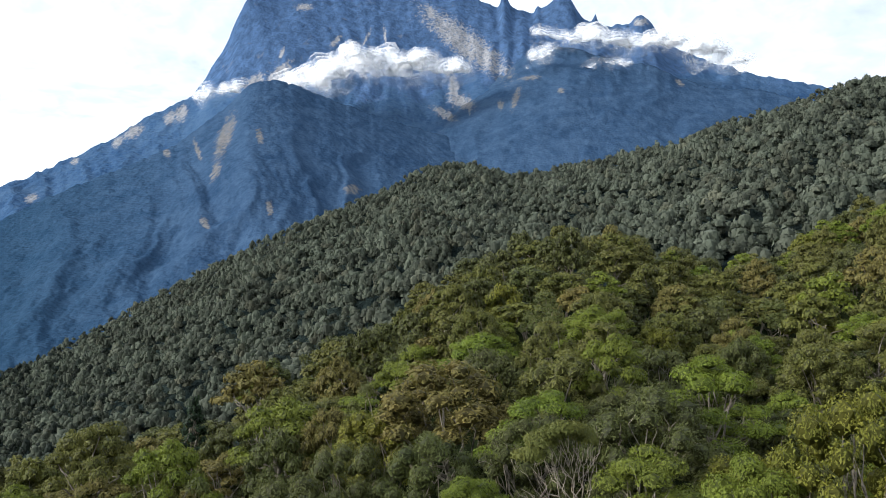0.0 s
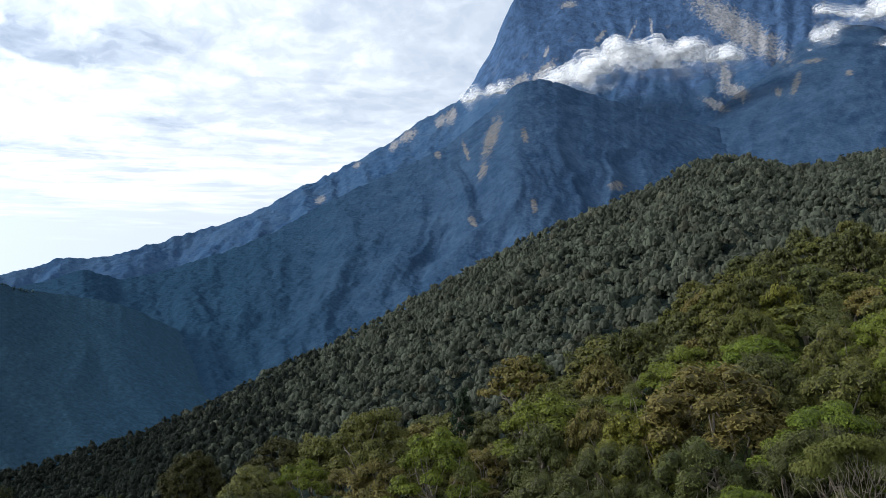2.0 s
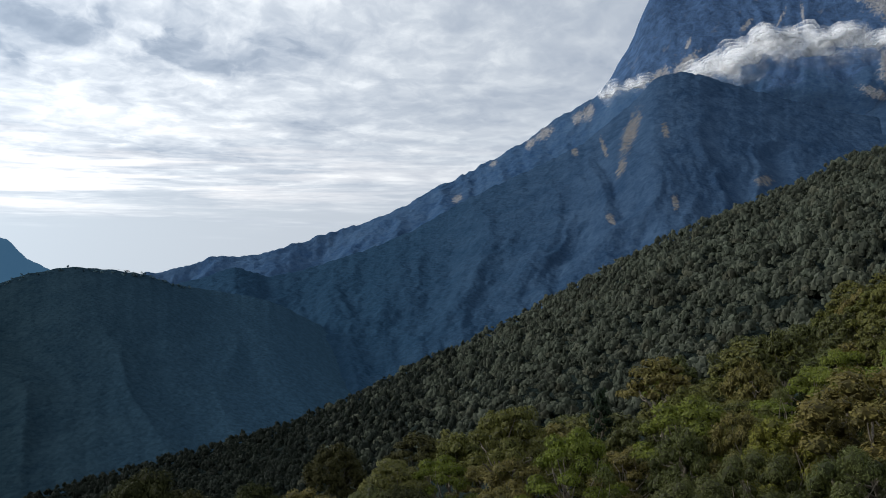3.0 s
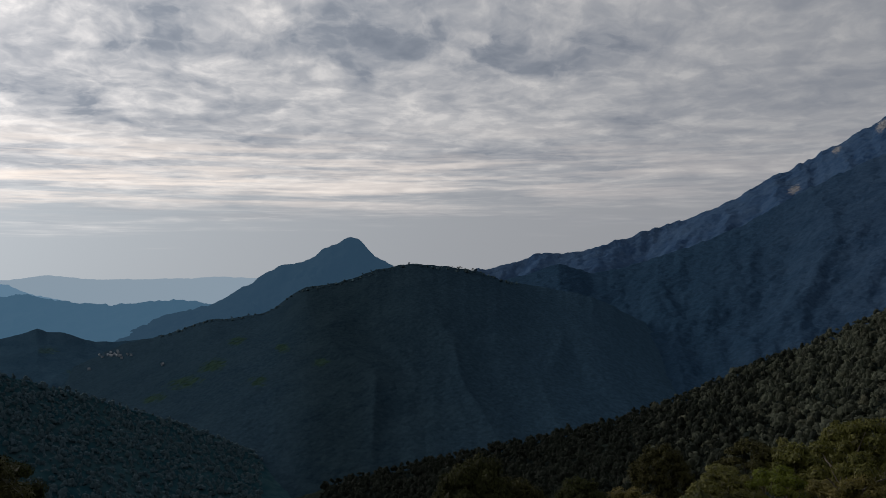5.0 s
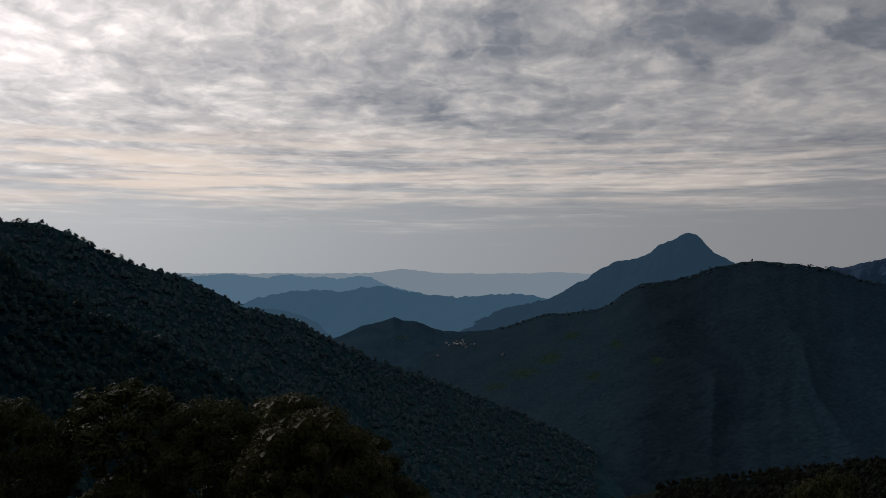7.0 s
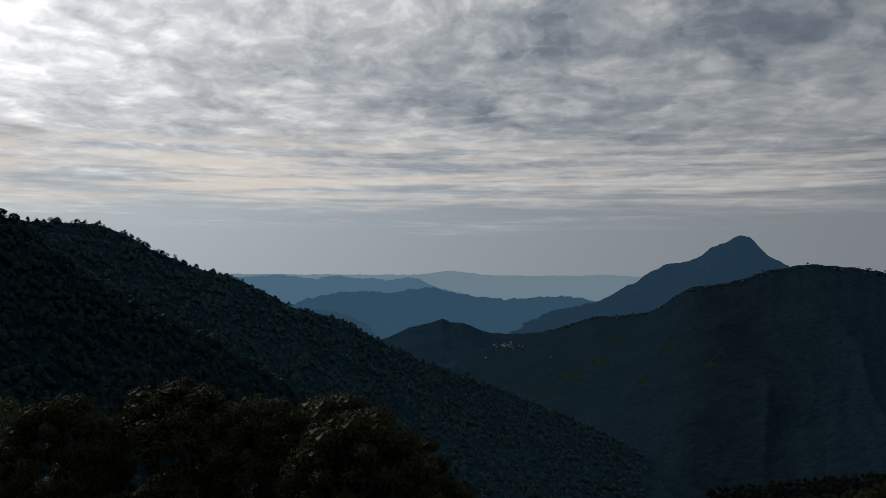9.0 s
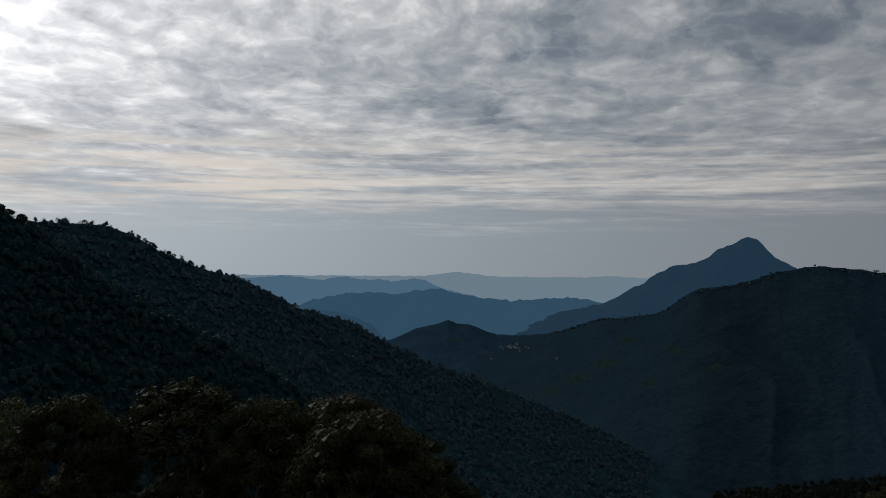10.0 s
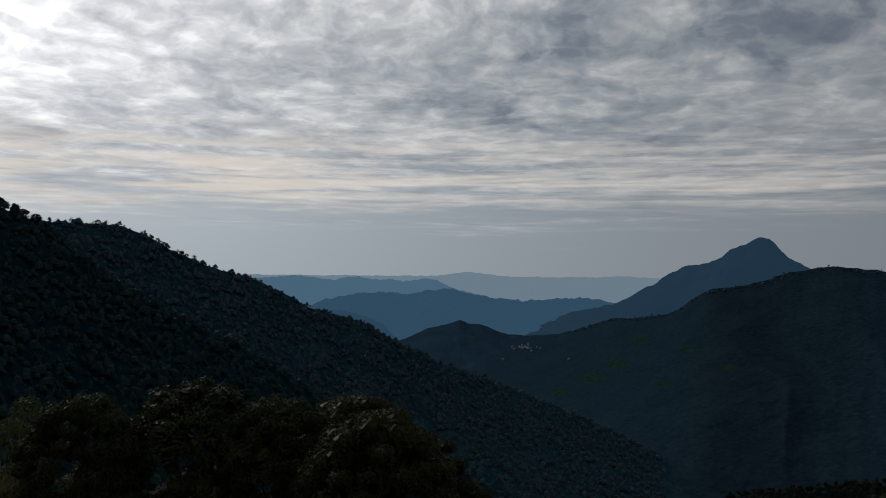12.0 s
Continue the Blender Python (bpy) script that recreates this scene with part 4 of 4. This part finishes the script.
        woods.append(limb(rng, top - np.array((0, 0, rng.uniform(0, 1.5))), (c[0], c[1], c[2] - 0.1), stout, 0.025, 0.16))
        if fine == 2:
            for _ in range(2):
                q = np.array(c[:3]) + rng.normal(size=3) * np.array(c[3:6]) * 0.6
                woods.append(limb(rng, (c[0] * 0.6 + top[0] * 0.4, c[1] * 0.6 + top[1] * 0.4, c[2] * 0.6 + top[2] * 0.4), q, 0.05, 0.015, 0.15))
    if style == "bare":
        for i in range(9):
            q = i / 8
            tip = np.array((1.3 - 5.2 * q, rng.uniform(-1.2, 1.2), 11.7 - 2.6 * (q - 0.3) ** 2 * 2.2 + rng.uniform(-0.4, 0.2)))
            root = top - np.array((0, 0, rng.uniform(-0.2, 1.8)))
            woods.append(limb(rng, root, tip, 0.05, 0.014, 0.07, 8))
            for _ in range(5):
                woods.append(limb(rng, root + (tip - root) * rng.uniform(0.35, 0.8), tip + rng.normal(size=3) * np.array((0.6, 0.6, 0.35)), 0.022, 0.008, 0.1))
    def child(part_name, data):
        ob = new(part_name, data)
        ob.parent = base
        return ob
    child("trunk", mesh("trunk", *joined([trunk] + woods), wood))
    few = {"umbrella": 1.0, "round": 1.1, "dome": 1.35, "ragged": 0.6, "conifer": 0.8, "bare": 0.8}[style]
    count, size = ((14000, 0.17), (6500, 0.26), (2600, 0.42))[2 - fine]
    count = int(count * few)
    if style == "conifer":
        size *= 0.8
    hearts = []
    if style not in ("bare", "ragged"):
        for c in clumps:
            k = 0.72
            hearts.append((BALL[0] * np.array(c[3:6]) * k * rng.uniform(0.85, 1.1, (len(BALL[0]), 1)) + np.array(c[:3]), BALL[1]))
    # Corners of the hearts, coloured dark for the shade inside the crown.
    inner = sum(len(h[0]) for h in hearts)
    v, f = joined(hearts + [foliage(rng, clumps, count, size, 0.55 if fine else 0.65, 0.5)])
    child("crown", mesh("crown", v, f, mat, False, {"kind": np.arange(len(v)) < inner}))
    return tagged(base, label, "tree", "trees on the knoll")


KINDS = {
    "green": ("umbrella", GREEN, "bright green spreading umbrella-crowned rainforest tree"),
    "olive": ("umbrella", OLIVE, "olive-green flat-crowned rainforest tree"),
    "grey": ("round", GREY, "grey-green dense round-crowned rainforest tree"),
    "dull": ("round", OLIVE, "dull green round-crowned rainforest tree"),
    "yellow": ("round", YELLOW, "yellow-green leafy rainforest tree"),
    "rust": ("round", RUST, "rust-tinged brownish rainforest tree"),
    "brown": ("umbrella", RUST, "brownish flat-crowned tree in young leaf"),
    "dusky": ("dome", BACKLIT, "dark-leaved dense rainforest tree at the slope's edge"),
    "dim": ("umbrella", BACKLIT, "dark flat-crowned rainforest tree at the slope's edge"),
    "thin": ("ragged", GREY, "sparse ragged tree with pale bare limbs showing"),
    "conifer": ("conifer", DEEP, "dark narrow conifer standing among paler trees"),
    "bare": ("bare", OLIVE, "nearly leafless tree with pale spreading branches"),
}
rng = np.random.RandomState(21)
spots = []  # kind, azimuth, distance, height of the top above the ground, width


def ground_at(az, r):
    """The height of the knoll's ground."""
    vs = np.linspace(0, 1.5, 400)
    p = knoll.at(np.full(400, float(az)), vs)
    return float(np.interp(r, np.hypot(p[:, 0], p[:, 1]), p[:, 2]))


def single(kind, az, el, r, width=1.0):
    """A tree whose top shows at that azimuth and elevation."""
    spots.append((kind, az, r, EYE + r * math.tan(radians(el)) - ground_at(az, r), width))


for kind, az, el, r, width in (("conifer", 16.1, -7.9, 100, 0.95), ("bare", -8.8, -9.9, 46, 0.78), ("yellow", 4.4, -9.0, 66, 1.0), ("rust", -0.2, -6.0, 64, 1.5), ("yellow", -25.5, -7.2, 44, 1.1), ("green", -17.5, -5.6, 60, 1.25),
                               ("green", -13, -11.5, 45, 1.05), ("green", -20, -11.2, 44, 1.0), ("grey", -13, -7.6, 54, 1.2), ("green", -6.5, -8.0, 58, 1.1), ("olive", -5.5, -2.2, 100, 1.2), ("grey", 4.8, -3.6, 104, 1.0), ("rust", 7.2, -9.0, 72, 0.8),
                               ("green", 10.5, -8.2, 76, 1.2), ("brown", 12.2, -5.7, 108, 1.2), ("olive", 7, -4.6, 112, 1.2), ("green", 18.0, -10.4, 74, 1.0), ("olive", 22.7, -8.8, 84, 1.1), ("dusky", 89.8, -7.5, 62, 1.45), ("dusky", 80.2, -8.8, 60, 1.35),
                               ("dusky", 84.5, -8.9, 58, 1.25), ("dusky", 78.6, -9.9, 52, 1.35), ("dusky", 46.3, -12.7, 58, 0.9), ("dusky", 97.5, -8.2, 60, 1.1), ("dim", 75.5, -11.0, 58, 1.0), ("thin", 101.0, -8.4, 66, 0.9), ("dusky", 43.2, -13.9, 60, 0.8)):
    single(kind, az, el, r, width * (0.8 if kind not in ("bare", "conifer") else 1.0))
kept = [(a, r) for _, a, r, _, _ in spots]
for r in np.arange(37, 235, 6.0):
    step = math.degrees(6.2 / r)
    for az in np.arange(-33, 107, step):
        a, q = az + rng.uniform(-0.45, 0.45) * step, r + rng.uniform(-2.2, 2.2)
        edge = float(curve(a, knoll.knots, 2))
        if q > edge + 9:
            continue
        x, y = -q * math.sin(radians(a)), q * math.cos(radians(a))
        if abs(a + 9) < 5 and q < 46:
            continue
        if any((x + d * math.sin(radians(b))) ** 2 + (y - d * math.cos(radians(b))) ** 2 < 16 for b, d in kept):
            continue
        mood = wave(x / 22, y / 22, 4.4)
        odds = {"green": 5 * max(0.1, mood - 0.25) * (1.8 if q < 90 else 0.9), "olive": 2.6, "grey": 4.5 * (1 - mood), "dull": 2.2, "yellow": 0.45, "rust": 0.6, "brown": 0.6 if q > 80 else 0.3, "thin": 0.8}
        # Leftwards, against the light, the darkened copies take over.
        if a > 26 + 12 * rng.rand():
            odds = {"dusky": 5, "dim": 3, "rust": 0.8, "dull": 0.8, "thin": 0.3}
        names = list(odds)
        w = np.array([odds[k] for k in names])
        kind = names[rng.choice(len(names), p=w / w.sum())]
        tall = NEAR + rng.uniform(-3.4, 1.0) - (2.6 if a > 72 else 1.5 if a > 40 else 0)
        if abs(a - 16.3) < 2.2 and 40 < q < 103:
            tall = min(tall, q * math.tan(radians(-11.0)) + EYE - ground_at(a, q))
            if tall < 4:
                continue
        spots.append((kind, a, q, tall, rng.uniform(0.56, 0.86)))


def own_size(ob):
    """Takes back the scale of the first tree, which its copies would inherit."""
    return Matrix.Diagonal((1 / ob.scale[0], 1 / ob.scale[1], 1 / ob.scale[2], 1))


def crown_view(az, r, tall):
    return math.degrees(math.atan2(ground_at(az, r) + tall - EYE, r))


spots = [t for t in spots if crown_view(t[1], t[2], t[3]) > -16.0 and t[1] > -31.5]
spots = spots[:27] + sorted(spots[27:], key=lambda t: t[2])
made, rest = {}, {}
for i, (kind, az, r, tall, width) in enumerate(spots):
    fine = 2 if r < 62 else 1 if r < 96 else 0
    variant = (kind, fine, rng.randint(2) if kind not in ("conifer", "bare") else 0)
    m = Matrix.LocRotScale((-r * math.sin(radians(az)), r * math.cos(radians(az)), ground_at(az, r)), Euler((rng.normal() * 0.04, rng.normal() * 0.04, rng.rand() * 6.28)), (width, width, tall / 12.0))
    if kind == "bare":
        m = Matrix.LocRotScale(m.translation, Euler((0, 0, -0.15)), m.to_scale())
    if variant not in made:
        style, mat, label = KINDS[kind]
        made[variant] = tree("tree", style, mat, 100 + len(made), fine, label, PALE_BARK if kind in ("bare", "thin") else BACKLIT_BARK if kind in ("dusky", "dim") else None)
        made[variant].matrix_basis = m
    elif i < 270:
        copy_thing(made[variant], m @ own_size(made[variant]))
    else:
        rest.setdefault(KINDS[kind][1], []).append((made[variant], m))
for mat, group in rest.items():
    verts, faces, tones, heart_shades, count = [], [], [], [], 0
    for source, m in group:
        crown = next(c for c in source.children if c.name.startswith("crown")).data
        v = np.empty(len(crown.vertices) * 3)
        crown.vertices.foreach_get("co", v)
        m4 = np.array(m)
        v = v.reshape(-1, 3) @ m4[:3, :3].T + m4[:3, 3]
        verts.append(v)
        tones.append(np.full(len(v), rng.rand()))
        heart_shade = np.empty(len(v), np.float32)
        crown.attributes["kind"].data.foreach_get("value", heart_shade)
        heart_shades.append(heart_shade)
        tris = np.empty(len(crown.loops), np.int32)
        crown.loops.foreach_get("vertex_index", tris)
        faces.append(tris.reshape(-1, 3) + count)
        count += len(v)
    far_canopy = new("knoll_forest", mesh("knoll_forest", np.concatenate(verts), np.concatenate(faces), mat, False, {"tone": np.concatenate(tones), "kind": np.concatenate(heart_shades)}))
    tagged(far_canopy, mat.name.replace("_leaves", "").replace("_", " ") + " canopy of rainforest trees covering the knoll", "forest", kind="stuff")

# single trees on the skyline of the valley side
sky_rng = np.random.RandomState(5)
lone = {}
for ridge, azs in ((left_far, np.concatenate([sky_rng.uniform(88, 104, 16), [91.3, 96.6, 98.6]])), (left_near, sky_rng.uniform(98, 104, 5)), (hill, sky_rng.uniform(44.5, 53, 7))):
    for az in azs:
        p = ridge.at(az, 1.0)
        kind = sky_rng.randint(3)
        tall = sky_rng.uniform(0.5, 0.85)
        m = Matrix.LocRotScale(p - np.array((0, 0, 0.5 + 4.0 * tall)), Euler((0, 0, sky_rng.rand() * 6.28)), (tall * 0.9, tall * 0.9, tall))
        if kind in lone:
            ob = copy_thing(lone[kind], m @ own_size(lone[kind]))
        else:
            ob = lone[kind] = tree("tree", ("round", "ragged", "ragged")[kind], BACKLIT, 500 + kind, 0, "", BACKLIT_BARK)
            ob.matrix_basis = m
        tagged(ob, "lone tree standing out on the dark skyline", "tree", "trees on the skyline")


# ---- houses in the valley ----
WALLS, ROOF = plain("house_wall", (0.27, 0.31, 0.35)), plain("metal_roof", (0.20, 0.23, 0.26), 0.5)


def house():
    """A small gabled house: walls and a roof with eaves."""
    base = new("house")
    w = np.array([(-4, -3, -3), (4, -3, -3), (4, 3, -3), (-4, 3, -3), (-4, -3, 3), (4, -3, 3), (4, 3, 3), (-4, 3, 3), (-4, 0, 5), (4, 0, 5)])
    f = np.array([(0, 1, 5), (0, 5, 4), (2, 3, 7), (2, 7, 6), (1, 2, 6), (1, 6, 5), (5, 6, 9), (3, 0, 4), (3, 4, 7), (7, 4, 8)])
    walls = new("wall", mesh("wall", w, f, WALLS, False))
    r = np.array([(-4.6, -3.8, 2.6), (4.6, -3.8, 2.6), (4.6, 0, 5.2), (-4.6, 0, 5.2), (4.6, 3.8, 2.6), (-4.6, 3.8, 2.6)])
    r = np.concatenate([r, r + np.array((0, 0, 0.25))])
    q = np.array([(0, 1, 2, 3), (3, 2, 4, 5), (6, 9, 8, 7), (9, 11, 10, 8), (0, 6, 7, 1), (5, 4, 10, 11)])
    roof = new("roof", mesh("roof", r, q, ROOF, False))
    walls.parent = roof.parent = base
    return tagged(base, "small pale house with a metal roof on the hillside", "house", "village houses")


def spot_on(ridge, az, el):
    vs = np.linspace(0.05, 1, 400)
    p = ridge.at(np.full(400, az), vs)
    e = elevation(p)
    return p[int(np.argmin(abs(e - el)))]


home, first = house(), True
home_rng = np.random.RandomState(9)
sites = [(hill, 68.7 + home_rng.normal() * 0.55, -5.7 + home_rng.normal() * 0.10, 0.6) for _ in range(16)] + [(hill, 70.3, -6.5, 0.7), (hill, 66.0, -6.4, 0.7), (left_near, 92.0, -5.6, 0.1), (left_far, 79.5, -6.4, 0.2)]
for ridge, az, el, size in sites:
    m = Matrix.LocRotScale(spot_on(ridge, az, el) + np.array((0, 0, 3.0)), Euler((0, 0, home_rng.rand() * 6.28)), (size, size, size))
    if first:
        home.matrix_basis, first = m, False
    else:
        copy_thing(home, m @ own_size(home))
